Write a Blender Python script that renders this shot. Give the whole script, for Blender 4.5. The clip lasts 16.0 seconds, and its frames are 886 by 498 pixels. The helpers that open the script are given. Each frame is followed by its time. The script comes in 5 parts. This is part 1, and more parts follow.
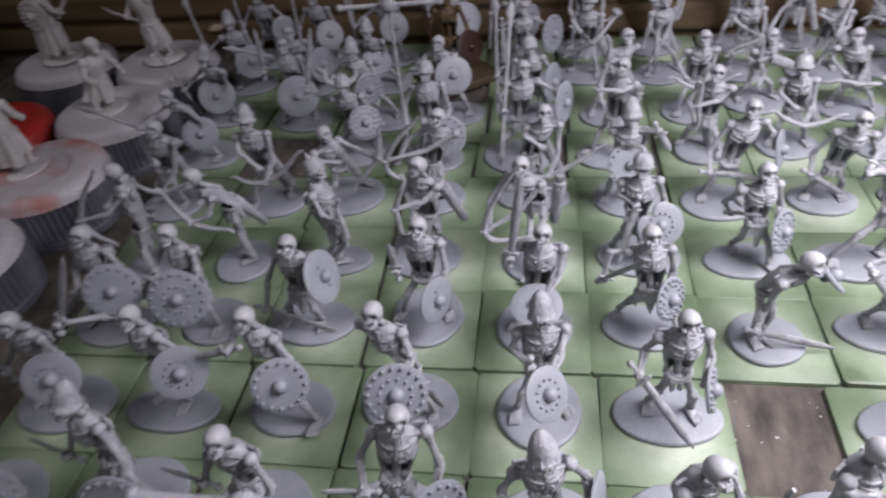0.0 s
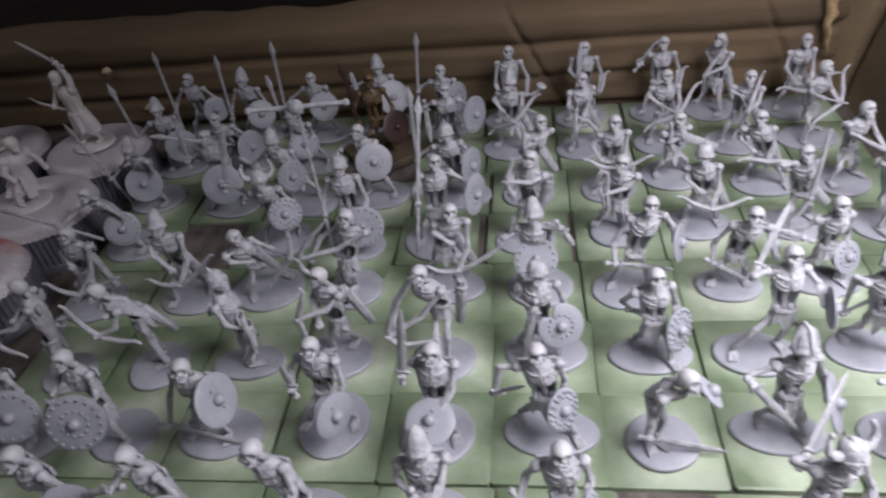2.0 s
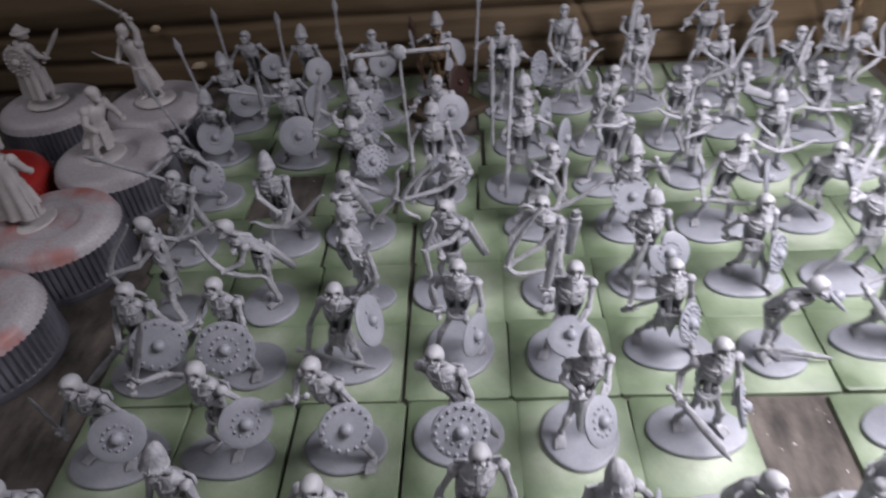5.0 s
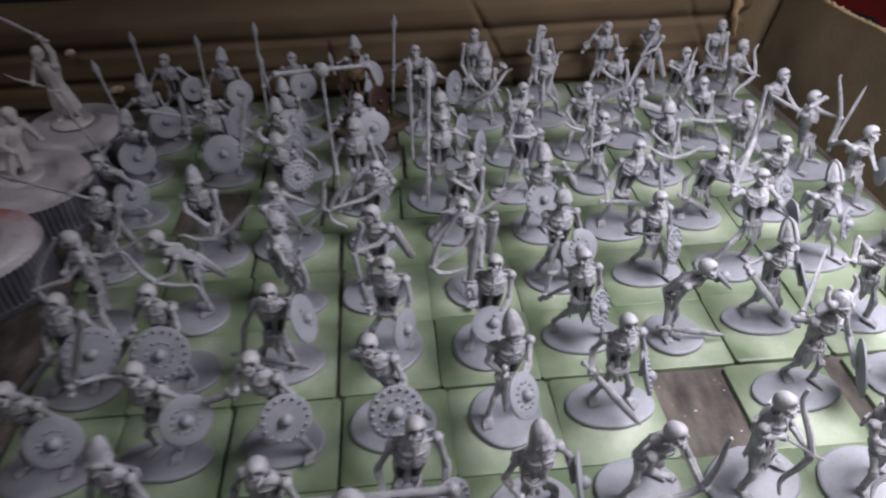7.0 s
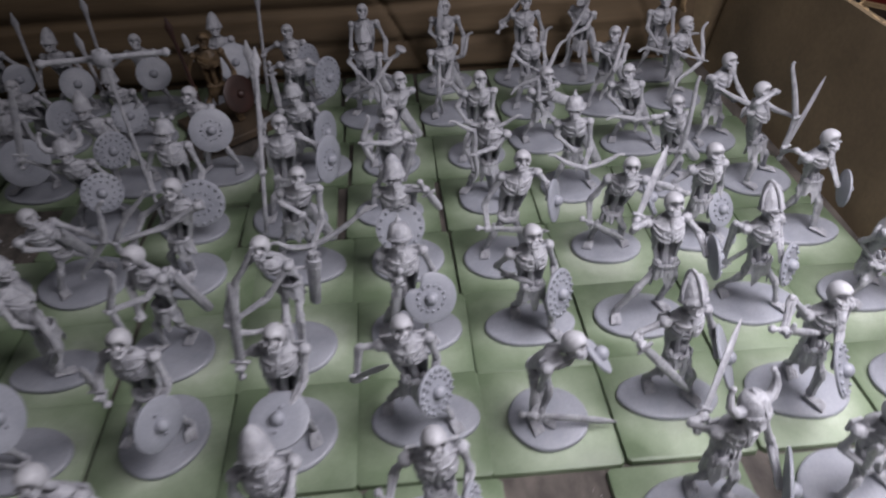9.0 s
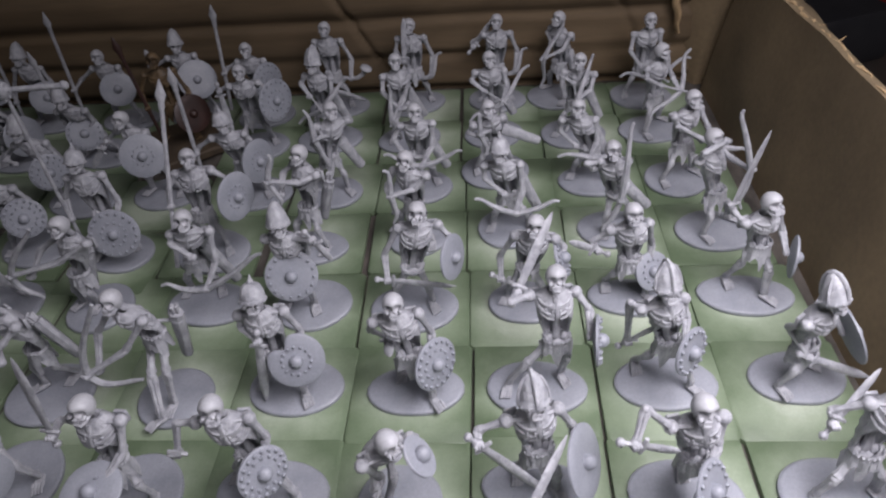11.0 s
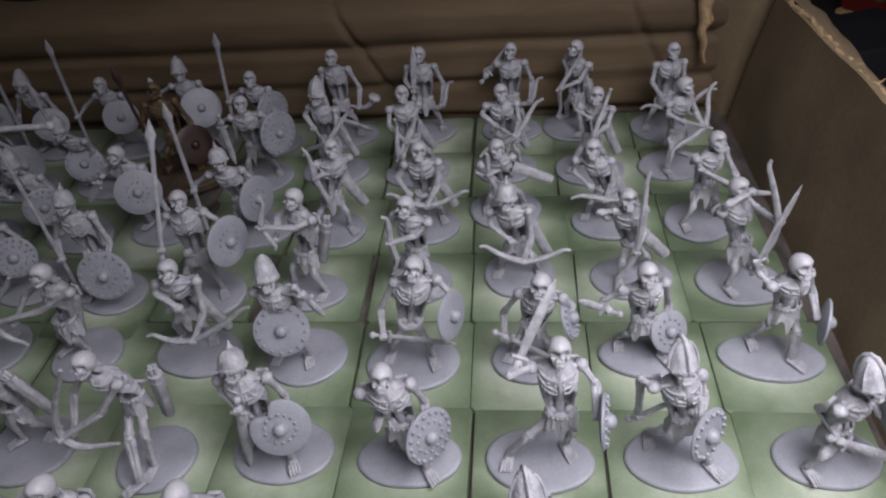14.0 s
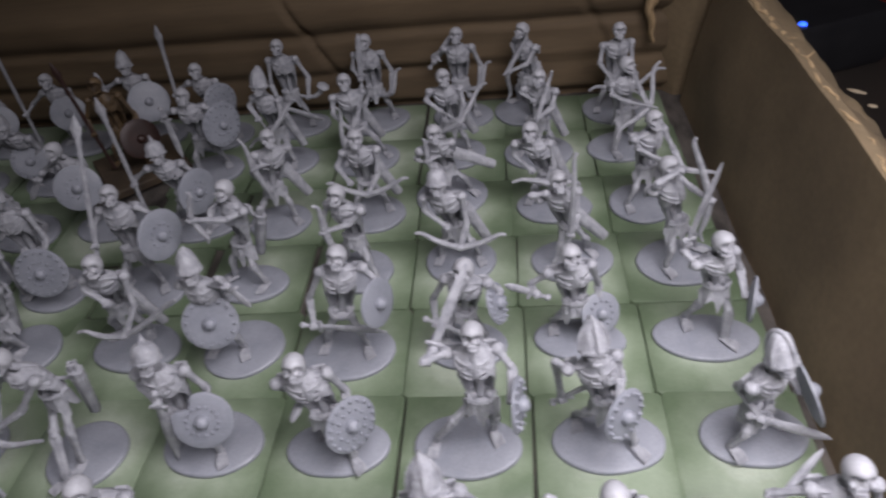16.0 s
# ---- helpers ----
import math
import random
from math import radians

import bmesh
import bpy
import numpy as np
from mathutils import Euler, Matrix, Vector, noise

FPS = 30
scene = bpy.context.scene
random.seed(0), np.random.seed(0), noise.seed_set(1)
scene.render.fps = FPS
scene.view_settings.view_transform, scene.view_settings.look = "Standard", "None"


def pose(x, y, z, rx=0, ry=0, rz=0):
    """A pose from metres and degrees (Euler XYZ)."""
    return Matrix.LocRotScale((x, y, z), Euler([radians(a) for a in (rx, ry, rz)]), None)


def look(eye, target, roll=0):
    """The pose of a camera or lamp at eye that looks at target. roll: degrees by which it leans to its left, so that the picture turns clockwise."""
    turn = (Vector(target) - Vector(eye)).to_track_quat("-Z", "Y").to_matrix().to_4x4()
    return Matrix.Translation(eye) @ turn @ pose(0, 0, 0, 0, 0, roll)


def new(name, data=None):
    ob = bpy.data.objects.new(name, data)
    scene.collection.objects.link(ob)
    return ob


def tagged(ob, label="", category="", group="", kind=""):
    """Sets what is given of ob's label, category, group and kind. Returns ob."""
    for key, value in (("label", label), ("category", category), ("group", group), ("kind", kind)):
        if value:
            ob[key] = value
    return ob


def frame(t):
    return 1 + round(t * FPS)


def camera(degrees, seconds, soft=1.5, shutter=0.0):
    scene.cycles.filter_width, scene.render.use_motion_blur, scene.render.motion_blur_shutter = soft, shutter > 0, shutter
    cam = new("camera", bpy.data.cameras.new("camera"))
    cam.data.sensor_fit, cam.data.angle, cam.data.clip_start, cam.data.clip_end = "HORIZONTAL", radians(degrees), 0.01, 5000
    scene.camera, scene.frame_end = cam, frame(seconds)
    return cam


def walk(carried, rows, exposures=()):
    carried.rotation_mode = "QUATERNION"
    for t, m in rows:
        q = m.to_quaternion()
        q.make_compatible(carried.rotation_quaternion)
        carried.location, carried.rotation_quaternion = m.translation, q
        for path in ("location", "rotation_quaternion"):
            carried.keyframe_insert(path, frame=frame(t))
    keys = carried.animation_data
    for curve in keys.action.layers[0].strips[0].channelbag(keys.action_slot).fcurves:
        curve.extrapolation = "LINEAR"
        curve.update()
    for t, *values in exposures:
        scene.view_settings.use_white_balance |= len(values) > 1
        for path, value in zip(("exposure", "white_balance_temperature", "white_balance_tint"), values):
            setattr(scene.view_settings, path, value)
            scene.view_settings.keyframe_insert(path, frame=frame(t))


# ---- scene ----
cam = camera(65.86, 16.0, soft=2.2, shutter=0.9)
# seconds, place in metres, turn in degrees
PATH = [
    (0.0, 0.01530, -0.11866, 0.11396, 49.970, 4.920, 6.968),
    (0.5, 0.01931, -0.12147, 0.11562, 49.969, 5.901, 10.036),
    (1.0, 0.02826, -0.11112, 0.11834, 50.042, 5.437, 6.771),
    (1.5, 0.03978, -0.10632, 0.12321, 50.580, 5.555, 4.714),
    (2.0, 0.03524, -0.10531, 0.12825, 51.581, 5.749, 4.942),
    (2.5, 0.02373, -0.09725, 0.12617, 51.192, 5.998, 6.120),
    (3.0, 0.01321, -0.09341, 0.12381, 50.695, 5.968, 6.489),
    (3.5, 0.00671, -0.09619, 0.12422, 50.751, 6.016, 6.755),
    (4.0, 0.00496, -0.10131, 0.12074, 49.935, 5.580, 6.091),
    (4.2, 0.00323, -0.10571, 0.12259, 49.954, 5.512, 5.707),
    (6.3, -0.00984, -0.14261, 0.13157, 52.608, 1.221, -5.016),
    (6.5, -0.00896, -0.14412, 0.13349, 53.042, 1.412, -4.870),
    (7.0, -0.00573, -0.13535, 0.12761, 52.502, 1.479, -5.093),
    (7.5, 0.01531, -0.12319, 0.12030, 51.330, 1.285, -7.729),
    (8.0, 0.02638, -0.11208, 0.11519, 50.968, 1.299, -7.891),
    (8.5, 0.03149, -0.10411, 0.11271, 50.980, 1.547, -6.279),
    (9.0, 0.03805, -0.09306, 0.10917, 50.856, 1.734, -4.904),
    (9.5, 0.05157, -0.08454, 0.10660, 50.501, 2.123, -3.132),
    (12.0, 0.08350, -0.06813, 0.11524, 49.928, 4.303, 3.678),
    (12.5, 0.08351, -0.06214, 0.11480, 50.109, 4.303, 3.934),
    (13.0, 0.08225, -0.06358, 0.11558, 50.766, 4.281, 4.810),
    (13.5, 0.08300, -0.06392, 0.11556, 51.143, 4.374, 4.693),
    (14.0, 0.08367, -0.06226, 0.11355, 50.486, 4.414, 4.265),
    (14.5, 0.08479, -0.06696, 0.11374, 49.900, 4.570, 3.940),
    (15.0, 0.08709, -0.06918, 0.11447, 49.815, 4.920, 3.820),
    (15.5, 0.08921, -0.06320, 0.11314, 49.657, 5.129, 3.632),
    (16.0, 0.09801, -0.06081, 0.11100, 49.553, 5.633, 3.267),
]
walk(cam, [(t, pose(x, y, z, rx, ry, rz)) for t, x, y, z, rx, ry, rz in PATH],
     exposures=[(0.0, -0.36), (1.5, -0.46), (3.0, -0.28), (4.2, -0.24), (6.5, -0.50), (8.0, -0.90), (9.5, -1.03), (12.0, -1.04), (16.0, -1.22)])

# ---- light: a dim room, one bright lamp hanging over the box ----
world = bpy.data.worlds.new("room_air")
scene.world = world
world.use_nodes = True
world.node_tree.nodes["Background"].inputs[0].default_value = (0.9, 0.9, 1.0, 1)
world.node_tree.nodes["Background"].inputs[1].default_value = 0.165
LAMP_AT = (0.159, -0.052, 0.178)
bulb = bpy.data.lights.new("lamp_light", "SPOT")
bulb.spot_size, bulb.spot_blend, bulb.shadow_soft_size, bulb.energy, bulb.color = radians(150), 1.0, 0.075, 8.2, (1.0, 0.94, 1.01)
new("lamp_light", bulb).matrix_world = look(LAMP_AT, (0.144, -0.050, 0.0))
# Unseen overhead panel, added as soft fill for the darker left and back.
panel = bpy.data.lights.new("fill_panel_light", "AREA")
panel.shape, panel.size, panel.size_y, panel.energy, panel.color = "RECTANGLE", 0.9, 0.6, 8.5, (1.0, 0.95, 1.0)
new("fill_panel_light", panel).matrix_world = look((-0.8, -0.55, 1.61), (-0.8, -0.55, 0.0))

U = 0.025          # edge of one square base
TOP = 0.0          # upper face of the square bases
DEEP = -0.0014     # inner floor of the box


# ---- materials ----
def material(name, rough=0.6, metal=0.0):
    m = bpy.data.materials.new(name)
    m.use_nodes = True
    n = m.node_tree.nodes
    b = n["Principled BSDF"]
    b.inputs["Roughness"].default_value = rough
    b.inputs["Metallic"].default_value = metal
    return m, n, m.node_tree.links, b


def noise_node(n, l, scale, detail=4.0, coords="Object", stretch=None, rough=0.55):
    c = n.new("ShaderNodeTexCoord")
    t = n.new("ShaderNodeTexNoise")
    t.inputs["Scale"].default_value, t.inputs["Detail"].default_value = scale, detail
    t.inputs["Roughness"].default_value = rough
    src = c.outputs[coords]
    if stretch:
        mp = n.new("ShaderNodeMapping")
        mp.inputs["Scale"].default_value = stretch
        l.new(src, mp.inputs[0])
        src = mp.outputs[0]
    l.new(src, t.inputs["Vector"])
    return t.outputs[0]


def ramp(n, l, value, stops):
    r = n.new("ShaderNodeValToRGB")
    e = r.color_ramp.elements
    while len(e) < len(stops):
        e.new(0.5)
    for k, (p, c) in zip(e, stops):
        k.position, k.color = p, (*c, 1)
    l.new(value, r.inputs[0])
    return r.outputs[0]


def mix(n, l, fac, a, b, blend="MIX"):
    x = n.new("ShaderNodeMix")
    x.data_type, x.blend_type = "RGBA", blend
    for v, i in ((fac, 0), (a, 6), (b, 7)):
        if isinstance(v, (int, float)):
            x.inputs[i].default_value = v
        elif isinstance(v, tuple):
            x.inputs[i].default_value = (*v, 1)
        else:
            l.new(v, x.inputs[i])
    return x.outputs[2]


def bump(n, l, b, value, depth, strength=0.5):
    k = n.new("ShaderNodeBump")
    k.inputs["Strength"].default_value, k.inputs["Distance"].default_value = strength, depth
    l.new(value, k.inputs["Height"])
    l.new(k.outputs[0], b.inputs["Normal"])


def speckled(name, dark, light, scale, rough, grain_depth, fine=2200.0, metal=0.0):
    m, n, l, b = material(name, rough, metal)
    big = noise_node(n, l, scale)
    small = noise_node(n, l, fine, 3)
    base = ramp(n, l, big, [(0.3, dark), (0.7, light)])
    tone = ramp(n, l, small, [(0.25, (0.82, 0.82, 0.82)), (0.75, (1, 1, 1))])
    l.new(mix(n, l, 1.0, base, tone, "MULTIPLY"), b.inputs["Base Color"])
    bump(n, l, b, small, grain_depth)
    return m


def primer():
    """Grey primer over coarse sculpted plastic: uneven coat, pits and scratches about a millimetre across."""
    m, n, l, b = material("grey_primer", 0.5)
    coat = noise_node(n, l, 420.0, 3)
    pits = noise_node(n, l, 900.0, 4, "Object", (1, 1, .6), .65)
    base = ramp(n, l, coat, [(0.3, (0.24, 0.247, 0.272)), (0.7, (0.385, 0.392, 0.42))])
    tone = ramp(n, l, pits, [(0.3, (0.8, 0.8, 0.81)), (0.55, (1, 1, 1))])
    l.new(mix(n, l, 1.0, base, tone, "MULTIPLY"), b.inputs["Base Color"])
    bump(n, l, b, pits, 0.0006, 0.8)
    return m


PRIMER = primer()
SMOOTH = speckled("smooth_grey_primer", (0.335, 0.34, 0.365), (0.40, 0.406, 0.432), 300.0, 0.5, 0.00006)
FOOT_GREY = speckled("grey_foot_primer", (0.215, 0.228, 0.262), (0.285, 0.298, 0.335), 160.0, 0.5, 0.00006)
SPRAYED = speckled("pale_primer", (0.42, 0.405, 0.41), (0.58, 0.565, 0.56), 200.0, 0.6, 0.00006)
BONE = speckled("painted_bone", (0.03, 0.018, 0.009), (0.15, 0.10, 0.05), 420.0, 0.6, 0.00005)
OXBLOOD = speckled("dark_red_paint", (0.02, 0.009, 0.007), (0.04, 0.016, 0.012), 200.0, 0.5, 0.00004)
DARK_WOOD = speckled("dark_brown_base_paint", (0.035, 0.024, 0.015), (0.075, 0.052, 0.03), 150.0, 0.75, 0.0002)
RED = speckled("red_plastic", (0.30, 0.02, 0.018), (0.38, 0.03, 0.028), 100.0, 0.35, 0.00001)
BRASS = speckled("worn_brass", (0.45, 0.30, 0.12), (0.62, 0.45, 0.2), 300.0, 0.35, 0.00003, 2200.0, 1.0)
DARK_RED = speckled("dark_red_lacquer", (0.10, 0.008, 0.007), (0.15, 0.013, 0.011), 60.0, 0.4, 0.00002)
BLACK = speckled("black_plastic", (0.012, 0.012, 0.014), (0.02, 0.02, 0.022), 60.0, 0.4, 0.00002)
STEEL = speckled("fill_frame_enamel", (0.5, 0.5, 0.5), (0.6, 0.6, 0.6), 30.0, 0.4, 0.00001)
FRAY = speckled("frayed_card", (0.24, 0.165, 0.085), (0.46, 0.33, 0.18), 400.0, 0.9, 0.0003)
FLUFF = speckled("torn_paper", (0.38, 0.30, 0.20), (0.6, 0.5, 0.36), 300.0, 0.9, 0.0003)
TABLE = speckled("dark_table_wood", (0.012, 0.010, 0.009), (0.028, 0.022, 0.018), 20.0, 0.55, 0.0001)
PLASTER = speckled("dim_plaster", (0.18, 0.17, 0.16), (0.23, 0.22, 0.20), 3.0, 0.9, 0.001, 60.0)


def green_paint():
    """Sprayed green paint, paler towards the middle of each square, uneven from piece to piece."""
    m, n, l, b = material("green_base_paint", 0.45)
    c = n.new("ShaderNodeTexCoord")
    info = n.new("ShaderNodeObjectInfo")
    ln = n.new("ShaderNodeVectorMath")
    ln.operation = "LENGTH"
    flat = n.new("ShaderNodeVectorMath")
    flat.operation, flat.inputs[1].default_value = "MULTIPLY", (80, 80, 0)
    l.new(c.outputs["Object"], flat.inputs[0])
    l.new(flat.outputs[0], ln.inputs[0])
    cloud = noise_node(n, l, 90.0, 4, "Object", None, 0.6)
    # shift the clouds for each piece
    nd = [k for k in n if k.type == "TEX_NOISE"][0]
    nd.noise_dimensions = "4D"
    wv = n.new("ShaderNodeMath")
    wv.operation, wv.inputs[1].default_value = "MULTIPLY", 37.0
    l.new(info.outputs["Random"], wv.inputs[0])
    l.new(wv.outputs[0], nd.inputs["W"])
    add = n.new("ShaderNodeMath")
    add.operation = "MULTIPLY_ADD"
    add.inputs[1].default_value = 1.2
    l.new(cloud, add.inputs[0])
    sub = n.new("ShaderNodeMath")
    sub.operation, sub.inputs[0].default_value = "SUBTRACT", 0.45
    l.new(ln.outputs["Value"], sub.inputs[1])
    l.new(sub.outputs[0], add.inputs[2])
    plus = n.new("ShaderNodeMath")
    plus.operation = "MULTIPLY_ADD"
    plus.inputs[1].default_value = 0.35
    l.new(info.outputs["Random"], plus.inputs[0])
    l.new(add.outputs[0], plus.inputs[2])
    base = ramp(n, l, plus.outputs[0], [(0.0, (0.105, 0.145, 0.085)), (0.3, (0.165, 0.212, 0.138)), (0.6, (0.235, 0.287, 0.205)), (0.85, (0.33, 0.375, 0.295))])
    small = noise_node(n, l, 1800.0, 2)
    tone = ramp(n, l, small, [(0.25, (0.88, 0.88, 0.88)), (0.75, (1, 1, 1))])
    l.new(mix(n, l, 1.0, base, tone, "MULTIPLY"), b.inputs["Base Color"])
    l.new(ramp(n, l, cloud, [(0.3, (0.35, 0.35, 0.35)), (0.7, (0.6, 0.6, 0.6))]), b.inputs["Roughness"])
    bump(n, l, b, small, 0.00004)
    return m


def cardboard(name, dark, light, stretch, depth, run=(1, 1, 1)):
    m, n, l, b = material(name, 0.85)
    big = noise_node(n, l, 30.0, 4, "Object", stretch, 0.5)
    fibre = noise_node(n, l, 700.0, 3, "Object", run)
    base = ramp(n, l, big, [(0.32, dark), (0.68, light)])
    tone = ramp(n, l, fibre, [(0.3, (0.86, 0.85, 0.84)), (0.7, (1.04, 1.02, 1.0))])
    l.new(mix(n, l, 1.0, base, tone, "MULTIPLY"), b.inputs["Base Color"])
    bump(n, l, b, fibre, depth)
    return m


GREEN = green_paint()
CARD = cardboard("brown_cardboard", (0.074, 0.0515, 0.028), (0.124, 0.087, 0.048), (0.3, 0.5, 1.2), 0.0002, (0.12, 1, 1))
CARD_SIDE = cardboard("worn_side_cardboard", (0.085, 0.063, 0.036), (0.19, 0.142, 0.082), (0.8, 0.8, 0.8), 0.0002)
CARD_FLOOR = cardboard("scuffed_floor_cardboard", (0.022, 0.019, 0.017), (0.105, 0.093, 0.082), (7, 2.5, 1), 0.0004)


def oversprayed_red(name, low, high):
    """Red cap plastic under a patchy coat of grey primer."""
    m, n, l, b = material(name, 0.5)
    patch = noise_node(n, l, 45.0, 3)
    dust = noise_node(n, l, 1500.0, 3)
    grey = ramp(n, l, dust, [(0.3, (0.31, 0.30, 0.325)), (0.7, (0.45, 0.43, 0.455))])
    cover = ramp(n, l, patch, [(low, (0, 0, 0)), (high, (1, 1, 1))])
    l.new(mix(n, l, cover, (0.34, 0.12, 0.105), grey), b.inputs["Base Color"])
    bump(n, l, b, dust, 0.00006)
    return m


CAP = oversprayed_red("patchy_grey_on_red_plastic", 0.36, 0.52)
CAP_GREY = oversprayed_red("full_grey_on_red_plastic", 0.16, 0.36)
# Ribbed cap sides, in a darker slate than the lids.
SLATE = speckled("slate_grey_ribs", (0.05, 0.053, 0.068), (0.125, 0.125, 0.15), 120.0, 0.5, 0.00006)


# ---- mesh tools ----
class Clay:
    """Gathers rounded solids into one mesh; millimetres."""

    def __init__(self):
        self.v, self.f, self.mi, self.slot = [], [], [], 0

    def grid(self, rings, close=True):
        k, n = len(self.v), len(rings[0])
        for r in rings:
            self.v.extend(r)
        for i in range(len(rings) - 1):
            for j in range(n):
                a, b = k + i * n + j, k + i * n + (j + 1) % n
                self.add((a, b, b + n, a + n))
        if close:
            self.add(tuple(range(k + n - 1, k - 1, -1)))
            e = k + (len(rings) - 1) * n
            self.add(tuple(range(e, e + n)))

    def add(self, face):
        self.f.append(face)
        self.mi.append(self.slot)

    def tube(self, points, radii, n=8, flat=1.0):
        """A round bar along points; flat squeezes it across."""
        p = [Vector(q) for q in points]
        if not isinstance(radii, (list, tuple)):
            radii = [radii] * len(p)
        rings, side = [], None
        for i, q in enumerate(p):
            d = (p[min(i + 1, len(p) - 1)] - p[max(i - 1, 0)]).normalized()
            if side is None:
                side = d.cross(Vector((0, 1, 0.02)))
                if side.length < 0.1:
                    side = d.cross(Vector((1, 0, 0)))
            side = (side - d * side.dot(d)).normalized()
            up = d.cross(side)
            rings.append([tuple(q + (side * math.cos(a) + up * math.sin(a) * flat) * radii[i]) for a in [2 * math.pi * j / n for j in range(n)]])
        self.grid(rings)

    def bone(self, a, b, r, knob=1.28):
        a, b = Vector(a), Vector(b)
        self.tube([a, a.lerp(b, .12), a.lerp(b, .25), a.lerp(b, .75), a.lerp(b, .88), b], [r * .9, r * knob, r, r * .85, r * knob * .95, r * .8], 8)

    def ball(self, c, r, n=10, m=7, turn=None, dent=None):
        if not isinstance(r, (list, tuple)):
            r = (r, r, r)
        c, rings = Vector(c), []
        for i in range(m + 1):
            th = math.pi * min(max(i / m, 0.02), 0.98)
            ring = []
            for j in range(n):
                ph = 2 * math.pi * j / n
                q = Vector((r[0] * math.sin(th) * math.cos(ph), r[1] * math.sin(th) * math.sin(ph), -r[2] * math.cos(th)))
                if dent:
                    q = dent(q)
                ring.append(tuple(c + (turn @ q if turn else q)))
            rings.append(ring)
        self.grid(rings)

    def lathe(self, profile, m, n=24, wobble=None):
        rings = []
        for r, z in profile:
            rings.append([tuple(m @ Vector((r * math.cos(a) * (wobble(a) if wobble else 1), r * math.sin(a) * (wobble(a) if wobble else 1), z))) for a in [2 * math.pi * j / n for j in range(n)]])
        self.grid(rings)

    def block(self, c, size, turn=None, taper=0.85):
        x, y, z = (s / 2 for s in size)
        k = taper
        loops = [(-z, k), (-z * .8, 1), (z * .8, 1), (z, k)]
        c, rings = Vector(c), []
        for h, s in loops:
            ring = []
            for u, w in ((-1, -1), (1, -1), (1, 1), (-1, 1)):
                q = Vector((u * x * s, w * y * s, h))
                ring.append(tuple(c + (turn @ q if turn else q)))
            rings.append(ring)
        self.grid(rings)

    def mesh(self, name, mats, scale=0.001, smooth=40):
        me = bpy.data.meshes.new(name)
        me.from_pydata([(x * scale, y * scale, z * scale) for x, y, z in self.v], [], self.f)
        me.polygons.foreach_set("material_index", self.mi)
        for m in mats:
            me.materials.append(m)
        me.polygons.foreach_set("use_smooth", [True] * len(me.polygons))
        me.set_sharp_from_angle(angle=radians(smooth))
        me.update()
        return me


def part(name, clay, mats, parent=None, label="", scale=0.001, smooth=40):
    ob = new(name, clay.mesh(name, mats if isinstance(mats, (list, tuple)) else [mats], scale, smooth))
    if parent:
        ob.parent = parent
    if label:
        ob["label"] = label
    return ob


def facing(normal):
    """Turns +z to the given direction."""
    return Vector(normal).normalized().to_track_quat("Z", "Y").to_matrix()


# ---- the figures: gear ----
def disc_base(c, rng, foot=None, yaw=0.0):
    a, b, t = 9.9 + rng.uniform(-.7, .7), 8.2 + rng.uniform(-.6, .8), rng.uniform(-.5, .5) - radians(yaw)
    m = Matrix()
    if foot:
        turned = Matrix.Rotation(radians(-yaw), 4, "Z")
        a, b, t = foot[2], foot[3], rng.uniform(-.12, .12) - radians(yaw)
        m = Matrix.Translation(turned @ Vector((foot[0], foot[1], 0)))
    p1, p2 = rng.uniform(0, 6.28), rng.uniform(0, 6.28)

    def wob(q):
        u = q - t
        return (1 / math.sqrt((math.cos(u) / a) ** 2 + (math.sin(u) / b) ** 2)) * (1 + .012 * math.sin(3 * q + p1) + .008 * math.sin(5 * q + p2))
    c.lathe([(.985, 0), (1.0, .15), (1.0, .75), (.975, 1.0), (.93, 1.12), (.6, 1.2), (.25, 1.25)], m, 40, wob)


def shield(c, at, normal, style, r=6.2):
    m = Matrix.Translation(at) @ facing(normal).to_4x4()
    notch = None
    if style == "notched":
        def notch(a):
            return 1 - .42 * math.exp(-((a - 2.2) / .3) ** 2)
    c.lathe([(.05, -.9), (.5 * r, -.7), (.93 * r, -.35), (r, -.2), (r, .15), (.95 * r, .3), (.6 * r, .3), (.3 * r, .38), (.05, .4)], m, 40, notch)
    c.ball(m @ Vector((0, 0, .7)), 1.35, 12, 8)
    rings = {"plain": [], "ring": [(2.6, 12, .34)], "rim": [(.84 * r, 16, .42)], "double": [(.86 * r, 18, .45), (2.9, 12, .38)],
             "notched": [(2.8, 14, .36)], "pins": [(2.3, 2, .4)]}[style]
    for rad, k, s in rings:
        for j in range(k):
            a = 2 * math.pi * (j + .5) / k
            if style == "notched" and abs(a - 2.2) < .3 and rad > 4:
                continue
            c.ball(m @ Vector((rad * math.cos(a), rad * math.sin(a), .45)), s, 6, 4)


def sword(c, at, way, length=13.0, width=.95):
    at, d = Vector(at), Vector(way).normalized()
    c.ball(at - d * 2.3, .75, 8, 6)
    c.tube([at - d * 2.0, at + d * 1.2], .42, 6)
    side = d.cross(Vector((0, 1, 0)))
    side = side.normalized() if side.length > .2 else Vector((1, 0, 0))
    c.tube([at + d * 1.2 - side * 1.6, at + d * 1.35, at + d * 1.2 + side * 1.6], [.35, .5, .35], 6)
    pts = [at + d * (1.2 + length * k) for k in (0, .1, .45, .75, .9, 1.0)]
    c.tube(pts, [width * .75, width * .8, width, width * .9, width * .6, .12], 8, .38)


